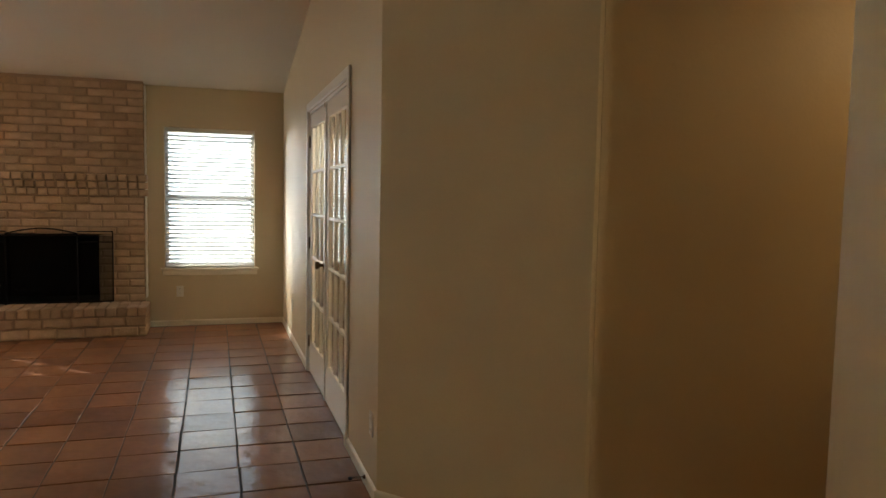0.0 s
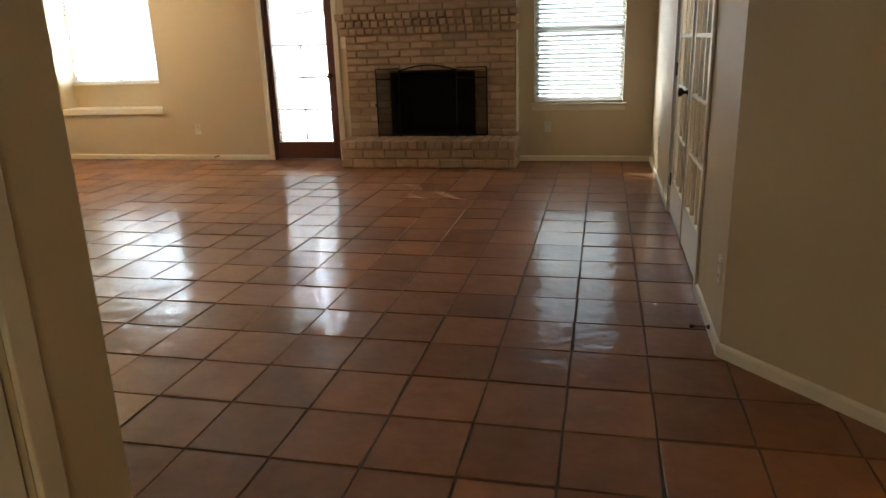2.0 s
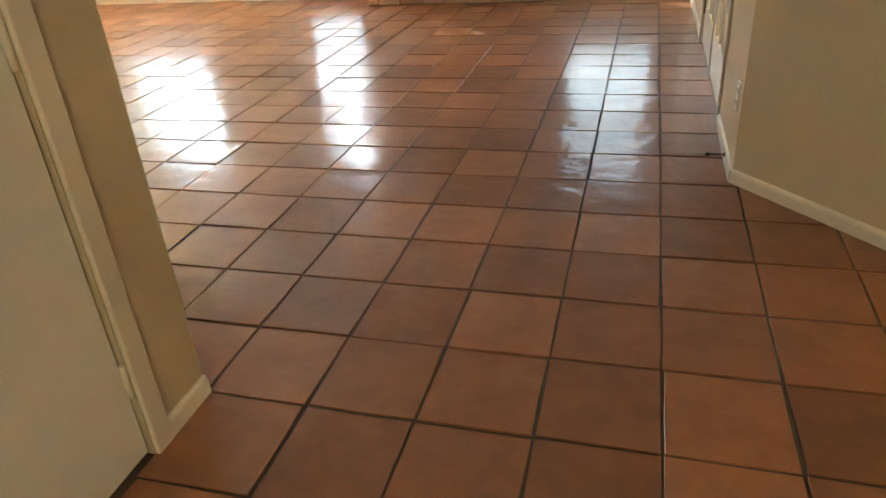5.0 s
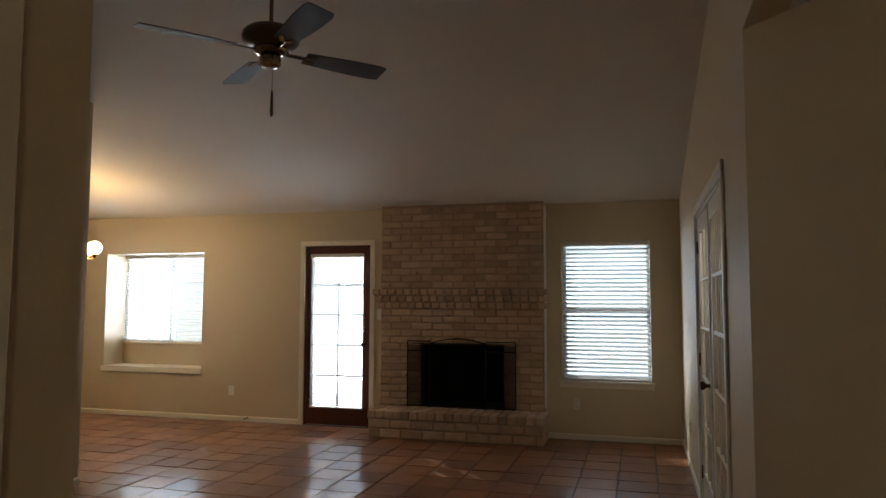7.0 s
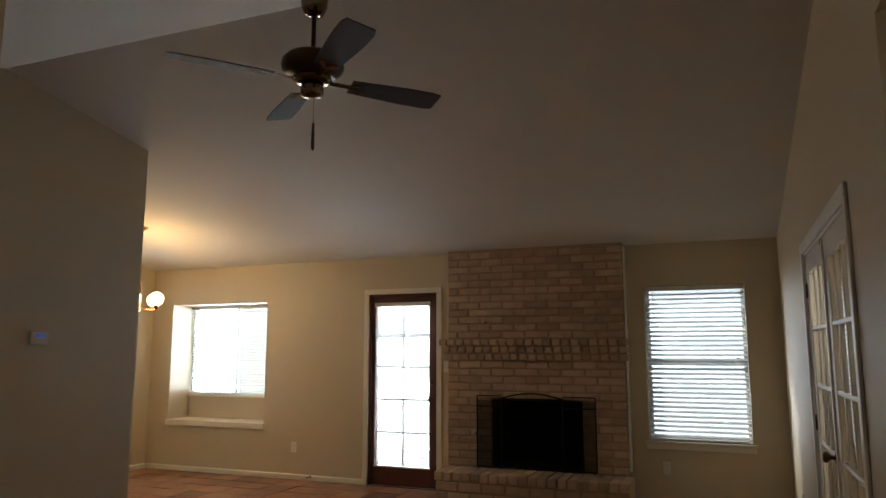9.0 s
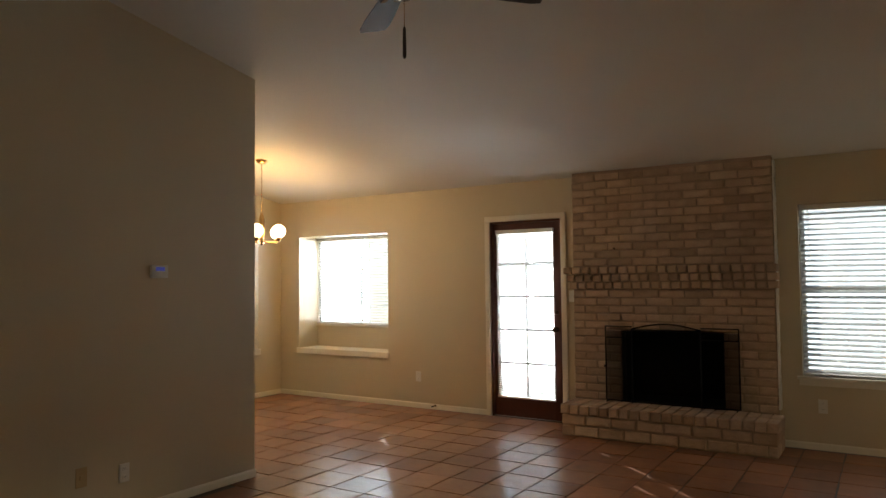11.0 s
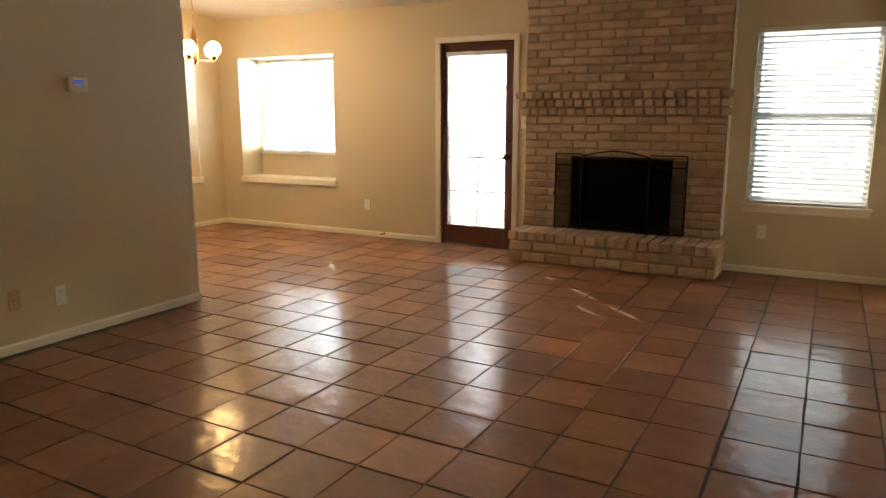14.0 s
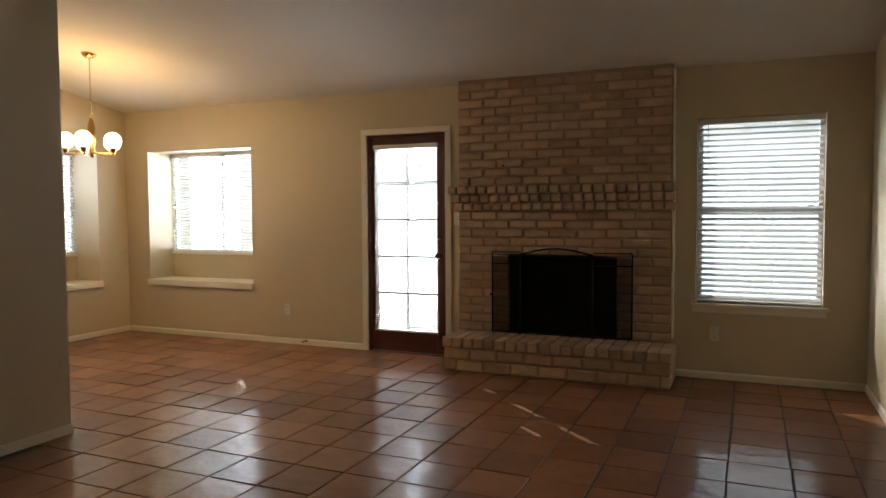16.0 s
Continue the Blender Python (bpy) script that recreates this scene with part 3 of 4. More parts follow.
NW = NX1 - NX0
nm = pose((NX0 + NX1) / 2, 0, 0)
wm = pose(-7.29, (QY0 + QY1) / 2, 0, 0, 0, 90)
for k, m in enumerate((nm, wm)):
    n = nook("window_nook" if k == 0 else "window_nook_side", NW if k == 0 else QY1 - QY0, "tan painted deep window nook with a shelf")
    n.matrix_basis = m
    w = window("window_%d" % (k + 2), NW - 0.004, NZ1 - 0.888, "white sliding window in the nook", rail=False)
    w.matrix_basis = m @ pose(0, 0.405, 0.886)
    b = blind("window_blind", "white narrow slat blind, lowered in the nook", NW - 0.012, NZ1 - 0.888, 0.034, 0.036, -20, cords=3, slot_w=0.048, slots=((-6.475 - (NX0 + NX1) / 2, 0.80, 1.08),) if k == 0 else ())
    b.matrix_basis = m @ pose(0, 0.345, 0.886)


# ---- garden door ----
def casing(name, w, h, m, label, width=0.058, mat=TRIM):
    c = tagged(new(name), label, "trim", kind="structure")
    c.matrix_basis = m
    part("side_casing", rbox(-w / 2 - width, -w / 2, -0.016, -0.001, 0, h, 0.004), mat, c)
    part("side_casing", rbox(w / 2, w / 2 + width, -0.016, -0.001, 0, h, 0.004), mat, c)
    part("head_casing", rbox(-w / 2 - width, w / 2 + width, -0.018, -0.001, h + 0.001, h + width, 0.004), mat, c)
    return c


dm = pose((DX0 + DX1) / 2, 0, 0)
casing("trim_door", DX1 - DX0, DZ1, dm, "cream painted door casing")
DW = DX1 - DX0
door = tagged(new("door_1"), "dark mahogany glazed garden door, closed", "door", kind="structure")
door.matrix_basis = dm
for x0, x1, z0, z1 in ((-DW / 2 + 0.001, -DW / 2 + 0.022, 0, DZ1 - 0.022), (DW / 2 - 0.022, DW / 2 - 0.001, 0, DZ1 - 0.022), (-DW / 2 + 0.001, DW / 2 - 0.001, DZ1 - 0.022, DZ1 - 0.001)):
    part("jamb", rbox(x0, x1, 0.002, 0.12, z0, z1, 0.003), DARKWOOD, door)
L0, L1, LT = -DW / 2 + 0.023, DW / 2 - 0.023, DZ1 - 0.0225
S0, S1, R0, R1 = L0 + 0.070, L1 - 0.085, 0.215, LT - 0.085
for x0, x1, z0, z1, n in ((L0, S0, 0.008, LT, "stile"), (S1, L1, 0.008, LT, "stile"), (S0, S1, 0.008, R0, "bottom_rail"), (S0, S1, R1, LT, "top_rail")):
    part(n, rbox(x0, x1, 0.03, 0.07, z0, z1, 0.004), DARKWOOD, door)
# strips added behind the leaf to block light leaking in along the jambs
for x0, x1, z0, z1 in ((-DW / 2 + 0.022, -DW / 2 + 0.04, 0.01, DZ1 - 0.022), (DW / 2 - 0.04, DW / 2 - 0.022, 0.01, DZ1 - 0.022), (-DW / 2 + 0.04, DW / 2 - 0.04, DZ1 - 0.05, DZ1 - 0.022)):
    part("leak_stop_strip", rbox(x0, x1, 0.072, 0.088, z0, z1, 0.002), DARKWOOD, door)
part("threshold", rbox(-DW / 2 + 0.001, DW / 2 - 0.001, 0.0, 0.14, 0.0, 0.007, 0.002), BRONZE, door)
for k in range(1, 5):
    z = R0 + (R1 - R0) * k / 5
    part("muntin", rbox(S0, S1, 0.038, 0.064, z - 0.012, z + 0.012, 0.004), DARKWOOD, door)
part("muntin", rbox((S0 + S1) / 2 - 0.012, (S0 + S1) / 2 + 0.012, 0.039, 0.063, R0, R1, 0.004), DARKWOOD, door)
for i in range(2):
    for k in range(5):
        x0, x1 = S0 + (S1 - S0) * i / 2 + 0.012, S0 + (S1 - S0) * (i + 1) / 2 - 0.012
        z0, z1 = R0 + (R1 - R0) * k / 5 + 0.012, R0 + (R1 - R0) * (k + 1) / 5 - 0.012
        bm = bmesh.new()
        box(bm, x0 - 0.004, x1 + 0.004, 0.048, 0.053, z0 - 0.004, z1 + 0.004)
        p = part("pane", bm, GLASS, door)
        p.visible_shadow = False
KNOB = [(0.028, 0), (0.028, -0.006), (0.011, -0.010), (0.011, -0.030), (0.024, -0.040), (0.028, -0.052), (0.022, -0.062), (0.004, -0.065)]
part("door_knob", lathe(KNOB, 16, "y", (L1 - 0.05, 0.029, 0.93)), BRONZE, door)
part("deadbolt", lathe([(0.026, 0), (0.026, -0.012), (0.010, -0.018), (0.004, -0.02)], 16, "y", (L1 - 0.05, 0.029, 1.10)), BRONZE, door)
for z in (0.25, 1.05, 1.82):
    part("hinge", lathe([(0.006, z - 0.045), (0.006, z + 0.045)], 8, "z", (L0 - 0.002, 0.026, 0)), BRASS, door)
CXD = (DX0 + DX1) / 2
BXC = CXD + (S0 + S1) / 2
db = blind("door_blind", "white mini blind hung over the glazed door", S1 - S0 + 0.045, R1 - R0 + 0.03, 0.0205, 0.025, -39, group="", cords=2, slot_w=0.048,
           slots=((-3.700 - BXC, 1.0, 1.28), (-3.700 - BXC, 1.42, 1.65), (-4.015 - BXC, 1.48, 1.66), (-4.005 - BXC, 0.60, 0.76), (-3.690 - BXC, 0.73, 0.83)))
part("pull_cord", tube([(0.17, -0.022, R1 - R0), (0.172, -0.024, R1 - R0 - 0.16)], 0.0012, 5), PLASTIC, db)
part("tassel", lathe([(0.003, R1 - R0 - 0.155), (0.007, R1 - R0 - 0.165), (0.009, R1 - R0 - 0.19), (0.004, R1 - R0 - 0.195)], 8, "z", (0.172, -0.024, 0)), BLADEWOOD, db, "dark wooden cord tassel")
db.matrix_basis = pose(CXD + (S0 + S1) / 2, 0.008, R0 - 0.015)


# ---- french doors in the east wall ----
fw = FY1 - FY0
# in this frame x runs south along the wall and -y faces the room
fm = Matrix.Translation((0, (FY0 + FY1) / 2, 0)) @ Matrix.Rotation(radians(-90), 4, "Z")
casing("trim_french_doors", fw, FZ1, fm, "white painted casing of the french doors", 0.06, WHITE)
jamb = tagged(new("door_frame"), "white painted jambs of the french doors", "door frame", kind="structure")
jamb.matrix_basis = fm
part("jamb", rbox(-fw / 2 + 0.001, -fw / 2 + 0.02, 0.0, 0.125, 0, FZ1 - 0.02, 0.002), WHITE, jamb)
part("jamb", rbox(fw / 2 - 0.02, fw / 2 - 0.001, 0.0, 0.125, 0, FZ1 - 0.02, 0.002), WHITE, jamb)
part("head_jamb", rbox(-fw / 2 + 0.001, fw / 2 - 0.001, 0.0, 0.125, FZ1 - 0.02, FZ1 - 0.001, 0.002), WHITE, jamb)


def french_leaf(name, x0, x1, knob_side, hinge_side):
    d = tagged(new(name), "white fifteen-lite french door, closed", "door", kind="structure")
    d.matrix_basis = fm
    s, y0, y1, zt = 0.105, 0.006, 0.042, FZ1 - 0.024
    a, b, z0, z1 = x0 + s, x1 - s, 0.26, zt - 0.11
    for p in ((x0, a, 0.008, zt, "stile"), (b, x1, 0.008, zt, "stile"), (a, b, 0.008, z0, "bottom_rail"), (a, b, z1, zt, "top_rail")):
        part(p[4], rbox(p[0], p[1], y0, y1, p[2], p[3], 0.003), WHITE, d)
    for k in range(1, 5):
        z = z0 + (z1 - z0) * k / 5
        part("muntin", rbox(a, b, y0 + 0.003, y1 - 0.003, z - 0.011, z + 0.011, 0.005), WHITE, d)
    for k in range(1, 3):
        x = a + (b - a) * k / 3
        part("muntin", rbox(x - 0.011, x + 0.011, y0 + 0.0035, y1 - 0.0035, z0, z1, 0.005), WHITE, d)
    for i in range(3):
        for k in range(5):
            bm = bmesh.new()
            box(bm, a + (b - a) * i / 3 + 0.006, a + (b - a) * (i + 1) / 3 - 0.006, 0.021, 0.026, z0 + (z1 - z0) * k / 5 + 0.006, z0 + (z1 - z0) * (k + 1) / 5 - 0.006)
            part("pane", bm, GLASS, d)
    if knob_side:
        part("door_knob", lathe(KNOB, 16, "y", (knob_side, y0, 0.92)), BRONZE, d, "dark bronze door knob")
    for z in (0.25, 1.02, 1.80):
        part("hinge", lathe([(0.007, z - 0.045), (0.007, z + 0.045)], 8, "z", (hinge_side, y0 - 0.004, 0)), BRONZE, d)
    return d


leaf = fw / 2 - 0.022
french_leaf("door_2", -leaf, -0.002, -0.06, -leaf - 0.001)
french_leaf("door_3", 0.002, leaf, 0, leaf + 0.001)
part("astragal", rbox(-0.016, 0.02, -0.004, 0.005, 0.01, FZ1 - 0.03, 0.003), WHITE, bpy.data.objects["door_2"])
part("ball_catch", rbox(-0.03, -0.01, -0.006, 0.006, FZ1 - 0.06, FZ1 - 0.028, 0.002), BRASS, bpy.data.objects["door_3"])

# ---- hall closet door ----
hm = Matrix.Translation((HX, (HY0 + HY1) / 2, 0)) @ Matrix.Rotation(radians(90), 4, "Z")
hw = HY1 - HY0
casing("trim_closet", hw, HZ1, hm, "cream painted closet door casing", 0.06)
cl = tagged(new("door_4"), "plain white flush closet door, closed", "door", kind="structure")
cl.matrix_basis = hm
part("leaf", rbox(-hw / 2 + 0.006, hw / 2 - 0.006, 0.012, 0.047, 0.012, HZ1 - 0.006, 0.003), WHITE, cl)
for z in (0.23, 1.0, 1.83):
    part("hinge", lathe([(0.008, z - 0.045), (0.008, z + 0.045)], 8, "z", (hw / 2 - 0.005, 0.006, 0)), TRIM, cl, "painted-over hinge")
part("door_knob", lathe(KNOB, 16, "y", (-hw / 2 + 0.07, 0.011, 0.92)), BRASS, cl)
bm = bmesh.new()
box(bm, -hw / 2, hw / 2, 0.10, 0.12, 0, HZ1)
part("backing", bm, WHITE, cl)

# ---- ceiling fan ----
fan = thing("ceiling_fan", "dark polished bronze ceiling fan with four dark walnut blades", "ceiling fan", (-2.24, -4.30, 2.635))
fz = vault(-4.30) - 2.635
part("canopy", lathe([(0.018, fz - 0.105), (0.045, fz - 0.098), (0.062, fz - 0.06), (0.068, fz + 0.0), (0.068, fz + 0.03)], 24), FANMETAL, fan, "dark polished bronze canopy")
part("downrod", lathe([(0.011, 0.20), (0.011, fz - 0.06)], 12), BRONZE, fan)
part("motor_housing", lathe([(0.03, 0.222), (0.07, 0.216), (0.125, 0.20), (0.146, 0.178), (0.15, 0.155), (0.146, 0.135), (0.125, 0.112), (0.09, 0.098)], 32), BRONZE, fan, "dark bronze motor housing")
part("motor_ring", lathe([(0.09, 0.10), (0.095, 0.085), (0.075, 0.068), (0.05, 0.062)], 32), FANMETAL, fan, "polished bronze vented ring")
part("switch_cup", lathe([(0.05, 0.064), (0.055, 0.05), (0.055, 0.012), (0.04, 0.0), (0.01, -0.004)], 24), FANMETAL, fan, "polished bronze switch cup")
part("pull_chain", tube([(0.03, -0.03, 0.0), (0.03, -0.03, -0.14)], 0.0016, 6), BRASS, fan)
part("chain_fob", lathe([(0.002, -0.135), (0.006, -0.145), (0.0075, -0.2), (0.008, -0.26), (0.004, -0.272)], 10, "z", (0.03, -0.03, 0)), BLADEWOOD, fan, "turned dark wood fob")
for k in range(4):
    turn = pose(0, 0, 0.085, 0, 0, 49 + 90 * k)
    bm = bmesh.new()
    out = []
    for i in range(12):
        u = i / 11
        x = 0.19 + 0.47 * u
        wd = (0.052 + 0.02 * min(1, u * 1.6)) * (1 if u < 0.93 else 0.86)
        out.append((x, wd))
    ring_t = [(x, w) for x, w in out] + [(x, -w) for x, w in out[::-1]]
    lo = [bm.verts.new((x, w, -0.003 - 0.21 * w)) for x, w in ring_t]
    hi = [bm.verts.new((x, w, 0.003 - 0.21 * w)) for x, w in ring_t]
    bm.faces.new(lo[::-1])
    bm.faces.new(hi)
    for i in range(len(lo)):
        j = (i + 1) % len(lo)
        bm.faces.new((lo[i], lo[j], hi[j], hi[i]))
    bmesh.ops.recalc_face_normals(bm, faces=bm.faces[:])
    bl = part("blade", bm, BLADEWOOD, fan, "dark walnut blade")
    bl.matrix_basis = turn
    iron = rbox(0.085, 0.20, -0.014, 0.014, -0.006, 0.002, 0.003)
    for s in (-1, 1):
        vs = box(iron, 0.19, 0.25, -0.012, 0.012, -0.007, -0.002)
        for v in vs:
            v.co.y += s * (0.012 + (v.co.x - 0.19) * 0.35)
    for v in iron.verts:
        v.co.z -= 0.21 * v.co.y
    part("blade_iron", iron, FANMETAL, bl, "polished bronze blade bracket")

# ---- chandelier ----
CHX, CHY = -6.105, -1.45
cz = vault(CHY)
ch = thing("chandelier", "brass chandelier with five lit glass globes", "chandelier", (CHX, CHY, 1.86))
ct = cz - 1.86
part("canopy", lathe([(0.012, ct - 0.035), (0.04, ct - 0.03), (0.062, ct - 0.005), (0.065, ct + 0.014)], 24), BRASS, ch)
link_z = 0.30
i = 0
while link_z < ct - 0.03:
    pts = [(0.006 * math.cos(a) if i % 2 else 0, 0 if i % 2 else 0.006 * math.cos(a), link_z + 0.014 * math.sin(a)) for a in [2 * math.pi * q / 8 for q in range(9)]]
    part("chain_link", tube(pts, 0.0018, 5), BRASS, ch)
    link_z += 0.024
    i += 1
part("column", lathe([(0.004, 0.31), (0.014, 0.30), (0.022, 0.27), (0.03, 0.24), (0.03, 0.12), (0.034, 0.10), (0.022, 0.06), (0.028, 0.02), (0.02, -0.02), (0.006, -0.035)], 20), BRASS, ch, "turned brass column")
aim = math.atan2(-5.13, 5.4)
for k in range(5):
    a = aim + radians(-15 + 72 * k) + radians(0)
    c, s = math.cos(a), math.sin(a)
    arm = part("arm", tube([(0.02 * c, 0.02 * s, 0.008), (0.08 * c, 0.08 * s, 0.0), (0.15 * c, 0.15 * s, -0.004), (0.198 * c, 0.198 * s, -0.002), (0.205 * c, 0.205 * s, 0.012)], 0.006, 8), BRASS, ch)
    part("cup", lathe([(0.008, 0.0), (0.02, 0.012), (0.028, 0.03), (0.03, 0.05)], 16, "z", (0.205 * c, 0.205 * s, 0)), BRASS, arm, "brass globe cup")
    prof = [(0.03, 0.045)] + [(0.072 * math.cos(t), 0.109 + 0.072 * math.sin(t)) for t in [radians(-62 + 152 * q / 10) for q in range(10)]] + [(0.004, 0.1805)]
    g = part("globe", lathe(prof, 20, "z", (0.205 * c, 0.205 * s, 0)), GLOBE, arm, "glowing clear glass globe")
    g.visible_shadow = False
bulb("chandelier_light", (CHX, CHY, 2.06), 38, (1.0, 0.58, 0.20), 0.12)

# ---- corridor, hall and study lamps, all out of view ----
def unseen_lamp(place, power, color):
    l = thing("unseen_ceiling_lamp", "unseen frosted dome lamp, added for its light", "ceiling lamp", place, group="hall ceiling lamps")
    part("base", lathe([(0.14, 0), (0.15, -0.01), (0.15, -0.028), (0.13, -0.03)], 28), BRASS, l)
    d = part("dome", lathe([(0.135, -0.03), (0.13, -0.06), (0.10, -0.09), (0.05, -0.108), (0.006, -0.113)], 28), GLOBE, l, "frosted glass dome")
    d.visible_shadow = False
    bulb("unseen_lamp_light", (place[0], place[1], place[2] - 0.14), power, color, 0.1)


unseen_lamp((2.65, -6.2, FLAT - 0.002), 2.6, (1.0, 0.52, 0.14))
# unseen fixtures added to light the hall and the room behind the french doors
unseen_lamp((0.52, -10.42, FLAT - 0.002), 30, (1.0, 0.86, 0.60))
unseen_lamp((1.4, -3.05, 2.498), 90, (1.0, 0.85, 0.62))


# ---- small wall fittings ----
def plate(name, label, category, m, mat=PLASTIC, kind="outlet", w=0.07, h=0.115):
    """A wall plate; its face looks along -y in its own frame."""
    p = thing(name, label, category, group="wall plates" if kind == "outlet" else "")
    p.matrix_basis = m
    part("cover", rbox(-w / 2, w / 2, -0.006, 0, -h / 2, h / 2, 0.003), mat, p)
    if kind == "outlet":
        for z in (-0.026, 0.026):
            rc = part("receptacle", rbox(-0.017, 0.017, -0.009, -0.004, z - 0.014, z + 0.014, 0.004), mat, p)
            for x in (-0.006, 0.006):
                bm = bmesh.new()
                box(bm, x - 0.001, x + 0.001, -0.0095, -0.0085, z - 0.003, z + 0.007)
                part("slot", bm, BLACK, rc)
        part("screw", lathe([(0.003, -0.005), (0.003, -0.0075)], 8, "y"), mat, p)
    elif kind == "switch":
        part("toggle", rbox(-0.005, 0.005, -0.016, -0.004, -0.004, 0.014, 0.002), mat, p)
    elif kind == "phone":
        part("jack", rbox(-0.012, 0.012, -0.012, -0.004, -0.012, 0.012, 0.002), mat, p)
    return p


east = lambda y, z: Matrix.Translation((-0.0005, y, z)) @ Matrix.Rotation(radians(-90), 4, "Z")
west = lambda y, z: Matrix.Translation((SX + 0.0005, y, z)) @ Matrix.Rotation(radians(90), 4, "Z")
plate("wall_outlet", "white duplex outlet on the tan wall", "outlet", pose(-5.121, -0.0005, 0.353))
plate("wall_outlet", "white duplex outlet on the tan wall", "outlet", pose(-1.052, -0.0005, 0.362))
plate("wall_outlet", "white duplex outlet on the partition wall", "outlet", west(-4.01, 0.275))
plate("phone_jack", "almond phone jack plate on the partition wall", "phone jack", west(-4.285, 0.31), ALMOND, "phone")
plate("wall_outlet", "white duplex outlet near the hall corner", "outlet", east(-4.62, 0.33))
plate("wall_outlet", "white duplex outlet beyond the french doors", "outlet", east(-1.0, 0.34))

plate("light_switch", "white light switch between door casing and brick", "light switch", pose(-3.245, -0.0005, 1.27), kind="switch")

th = thing("thermostat", "white wall thermostat with a blue lit display", "thermostat")
th.matrix_basis = west(-3.78, 1.52)
part("body", rbox(-0.062, 0.062, -0.026, 0, -0.042, 0.042, 0.006), PLASTIC, th)
part("display", rbox(-0.034, 0.034, -0.0275, -0.024, 0.004, 0.03, 0.001), DISPLAY, th, "small blue display")
for x in (-0.02, 0.0, 0.02):
    part("button", rbox(x - 0.006, x + 0.006, -0.029, -0.025, -0.026, -0.016, 0.001), PLASTIC, th)


def door_stop(m, label):
    d = thing("door_stop", label, "door stop", group="spring door stops")
    d.matrix_basis = m
    part("base", lathe([(0.011, 0), (0.011, -0.006), (0.006, -0.01)], 12, "y"), BRONZE, d)
    pts = [(0.0055 * math.cos(a), -0.008 - 0.055 * a / (2 * math.pi * 9), 0.0055 * math.sin(a)) for a in [2 * math.pi * q / 8 for q in range(73)]]
    part("spring", tube(pts, 0.0016, 5), BRONZE, d)
    part("tip", lathe([(0.006, -0.062), (0.008, -0.066), (0.008, -0.078), (0.004, -0.082)], 10, "y"), BLACK, d, "black rubber tip")


door_stop(Matrix.Translation((-0.013, -4.54, 0.045)) @ Matrix.Rotation(radians(-90), 4, "Z"), "bronze spring door stop on the baseboard")
door_stop(pose(-4.884, -0.013, 0.045), "bronze spring door stop on the baseboard")

# ---- outdoors ----
# unseen ground sheet, added to bounce light up at the windows
bm = bmesh.new()
box(bm, -60, 60, 0.6, 60, -0.25, -0.18)
structure("ground", bm, varied("pale_bounce_ground", (0.42, 0.40, 0.36), 0.9, spread=0.1, coarse=0.6, fine=20, bump=0.3), "unseen pale ground sheet that bounces light to the windows", "ground")


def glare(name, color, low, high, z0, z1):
    """Emission that imitates plain garden glare, from low near the ground to high above."""
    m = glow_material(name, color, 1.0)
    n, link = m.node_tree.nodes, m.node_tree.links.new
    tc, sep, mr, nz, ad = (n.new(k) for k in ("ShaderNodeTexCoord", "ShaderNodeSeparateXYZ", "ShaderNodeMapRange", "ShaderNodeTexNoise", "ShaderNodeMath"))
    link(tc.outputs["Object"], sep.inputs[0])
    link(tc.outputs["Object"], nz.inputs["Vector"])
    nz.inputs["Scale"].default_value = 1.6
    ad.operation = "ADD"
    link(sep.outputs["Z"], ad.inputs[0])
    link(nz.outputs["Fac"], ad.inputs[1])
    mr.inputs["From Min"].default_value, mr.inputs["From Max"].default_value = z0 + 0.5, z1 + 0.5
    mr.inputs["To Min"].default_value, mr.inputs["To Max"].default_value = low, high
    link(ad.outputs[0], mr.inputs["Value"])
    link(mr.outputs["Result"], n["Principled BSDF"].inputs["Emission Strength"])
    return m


# glowing panels: the sun and shade outside are put into their emission
SHADED_GLOW = glare("dim_garden_glow", (0.62, 0.86, 1.0), 0.012, 0.07, 0.6, 2.6)
WINDOW_GLOW = glare("window_side_glow", (0.74, 0.89, 1.0), 1.3, 0.15, 1.9, 2.7)
SUNLIT_GLOW = glare("bright_garden_glow", (0.92, 0.97, 1.0), 28.0, 2.6, 1.8, 2.5)
for name, x0, x1, mat, label in (("backdrop", -3.2, 6.0, WINDOW_GLOW, "hazy glowing panel for the shaded garden distance"), ("backdrop_door", -7.3, -3.2, SUNLIT_GLOW, "strongly glowing panel for the sunlit garden distance"),
                                 ("backdrop_dim_glow", -9.0, -7.3, SHADED_GLOW, "hazy glowing panel for the shaded garden distance"), ("backdrop_bright_glow", -10.1, -9.0, SUNLIT_GLOW, "strongly glowing panel for the sunlit garden distance"),
                                 ("backdrop_far", -14.0, -10.1, SHADED_GLOW, "hazy glowing panel for the shaded garden distance")):
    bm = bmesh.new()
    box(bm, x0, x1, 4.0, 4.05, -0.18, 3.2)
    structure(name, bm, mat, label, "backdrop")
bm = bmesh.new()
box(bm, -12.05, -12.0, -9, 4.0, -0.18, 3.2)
structure("backdrop_side", bm, SHADED_GLOW, "hazy glowing panel for the shaded garden distance", "backdrop")

# ---- floor tiles ----
TX, TY, ROW_TILT = 0.3027, 0.3164, -0.005


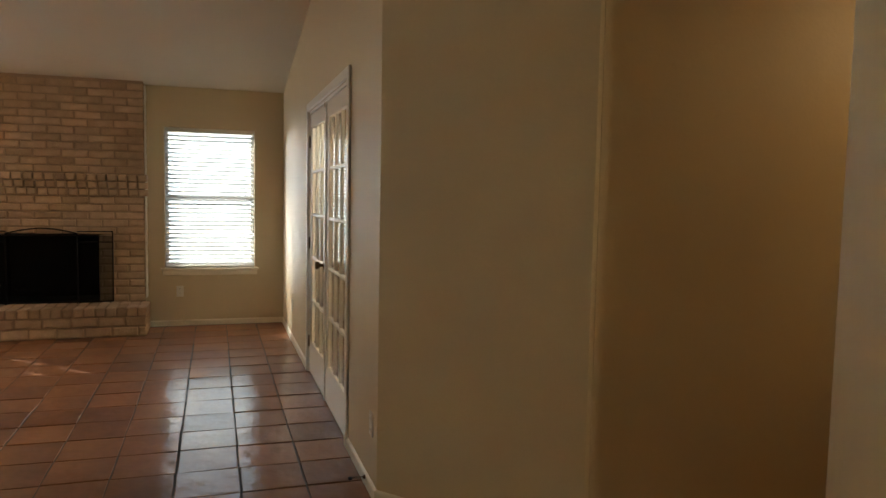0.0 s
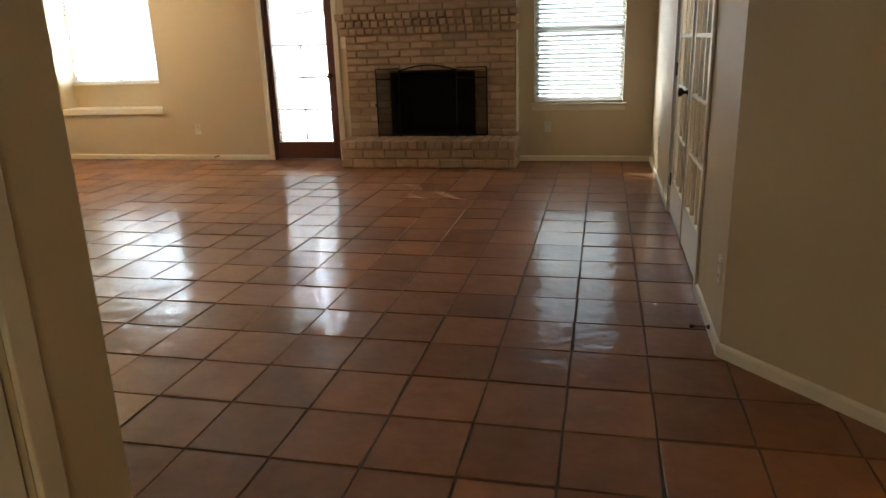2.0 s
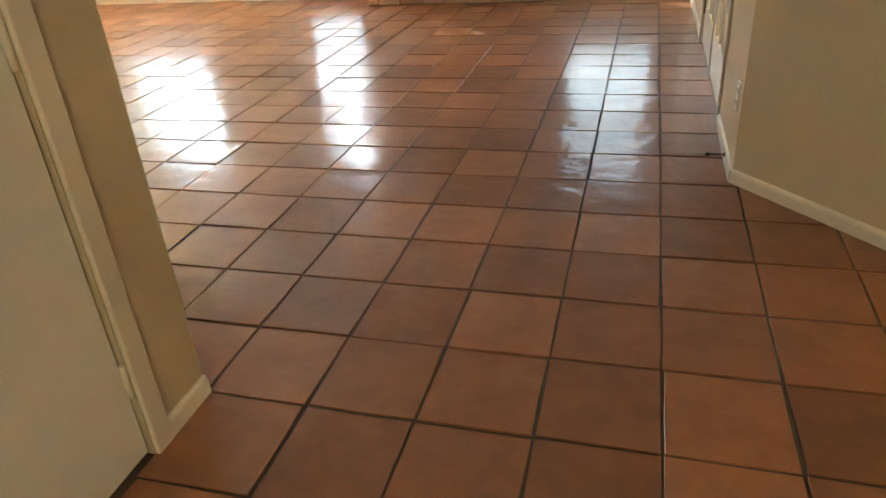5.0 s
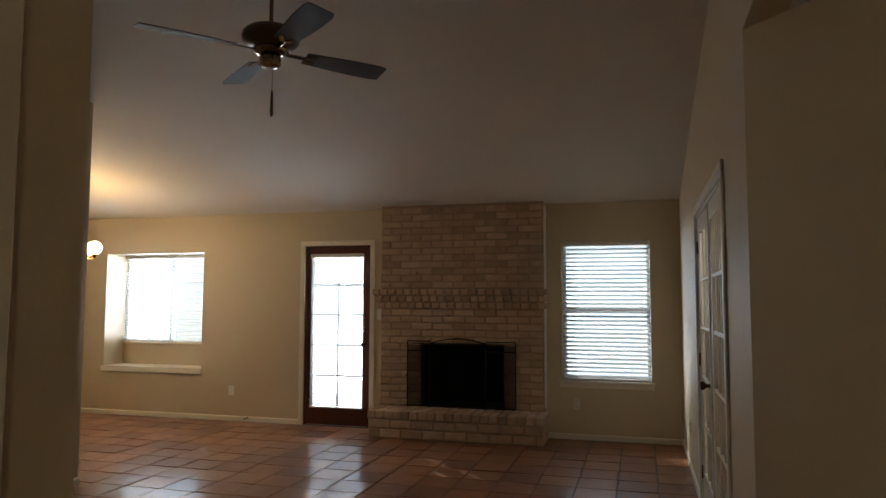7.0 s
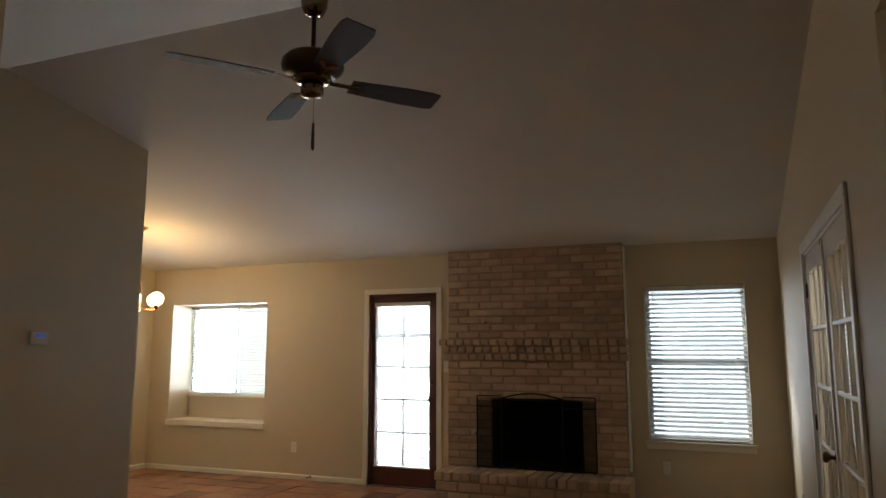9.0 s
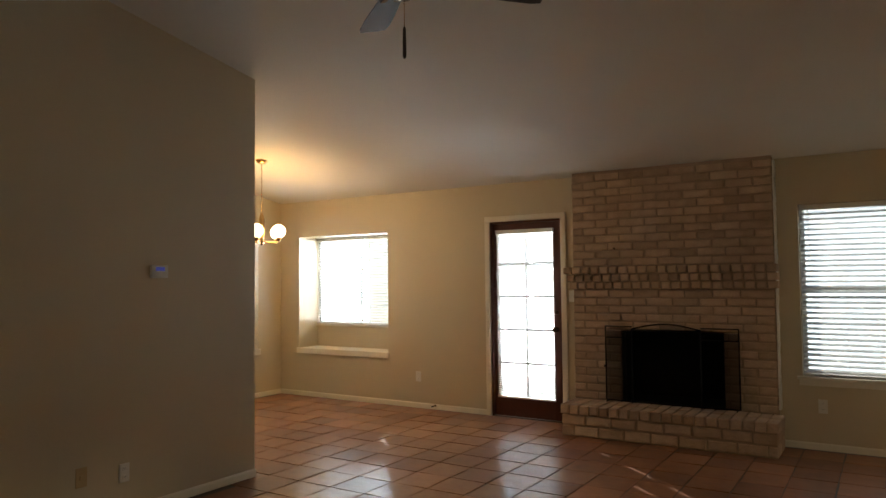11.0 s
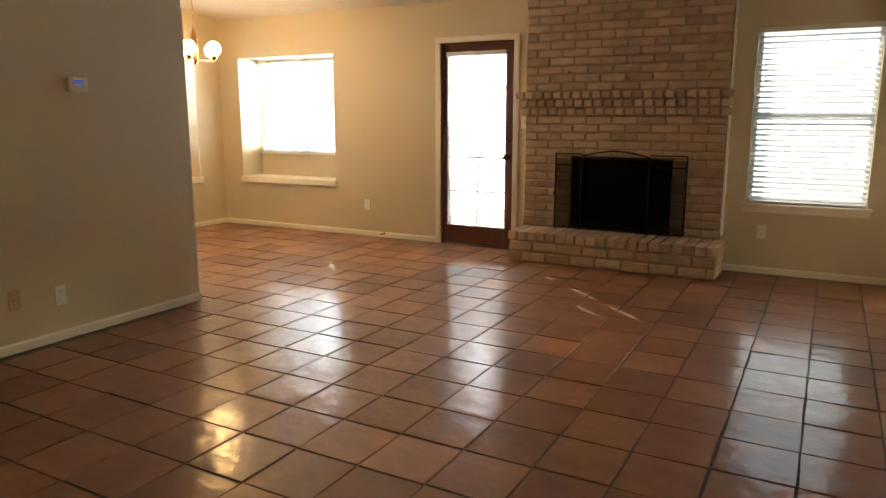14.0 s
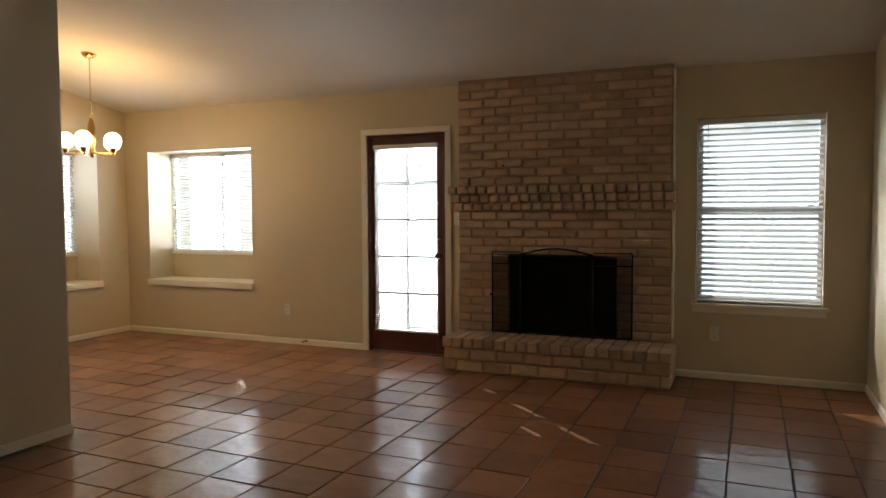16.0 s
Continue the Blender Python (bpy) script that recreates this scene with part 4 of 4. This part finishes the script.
def tile_shape(bm, w, d, m, rng):
    """One hand-made tile: soft edges and a slightly uneven outline."""
    outline = []
    for ax, ay, bx, by in ((-1, -1, 1, -1), (1, -1, 1, 1), (1, 1, -1, 1), (-1, 1, -1, -1)):
        for u in (0.0, 0.5):
            outline.append(((ax + (bx - ax) * u) * w / 2 + rng.uniform(-0.003, 0.003), (ay + (by - ay) * u) * d / 2 + rng.uniform(-0.002, 0.002)))
    rings = []
    for inset, z in ((0.0, -0.012), (0.0, -0.0014), (0.0016, 0.0)):
        k = 1 - 2 * inset / w
        rings.append([bm.verts.new(m @ Vector((x * k, y * k + ROW_TILT * x, z))) for x, y in outline])
    n = len(outline)
    for a, b in zip(rings, rings[1:]):
        for k in range(n):
            bm.faces.new((a[k], a[(k + 1) % n], b[(k + 1) % n], b[k]))
    bm.faces.new(rings[-1])


rng = random.Random(4)
TILES = []
for k in range(6):
    bm = bmesh.new()
    tile_shape(bm, TX - 0.009, TY - 0.010, Matrix.Identity(4), rng)
    TILES.append(data("tile", bm, TILE))


def on_floor(x, y):
    """Whether a tile centred there shows: in the room, the corridor or the hall."""
    if SX - 0.11 < x < SX - 0.01 and y < SEND - 0.08:
        return False
    if -3.1 < x < -1.4 and y > -0.4:
        return False
    if -7.3 < x < 0.1 and BACK_Y - 0.1 < y < 0.02 and (x > HX - 0.1 or y > BACK_Y - 0.02):
        return True
    if 0.1 <= x < 3.05 and SY - 0.08 < y < AY - 0.02:
        return y < max(CY + 0.08, AY - 1.16 * x + 0.22)
    return HX - 0.1 < x < CX + 0.1 and -10.65 < y <= BACK_Y


near, far = [], []
for i in range(-12, 26):
    for k in range(-15, 22):
        i2, k2 = i + 0.5, k + 0.5
        x = -0.2787 - TX * i2 - 0.0006 * k2
        y = -6.3620 + 0.0015 * i2 + TY * k2
        if on_floor(x, y):
            place = pose(x + rng.uniform(-0.0015, 0.0015), y + rng.uniform(-0.002, 0.002), rng.uniform(-0.0012, 0.0008), rng.uniform(-0.55, 0.55), rng.uniform(-0.55, 0.55), rng.uniform(-0.3, 0.3))
            (near if -3.9 < x < 0.6 and -7.3 < y < -2.2 else far).append(place)
near.sort(key=lambda m: -m.translation.x)
far += near[300:]
for m in near[:300]:
    piece("tile", rng.choice(TILES), floor, m)
bm = bmesh.new()
for m in far:
    tile_shape(bm, TX - 0.009, TY - 0.010, m, rng)
rest = part("distant_tiles", bm, TILE, floor)
rest["kind"] = "stuff"
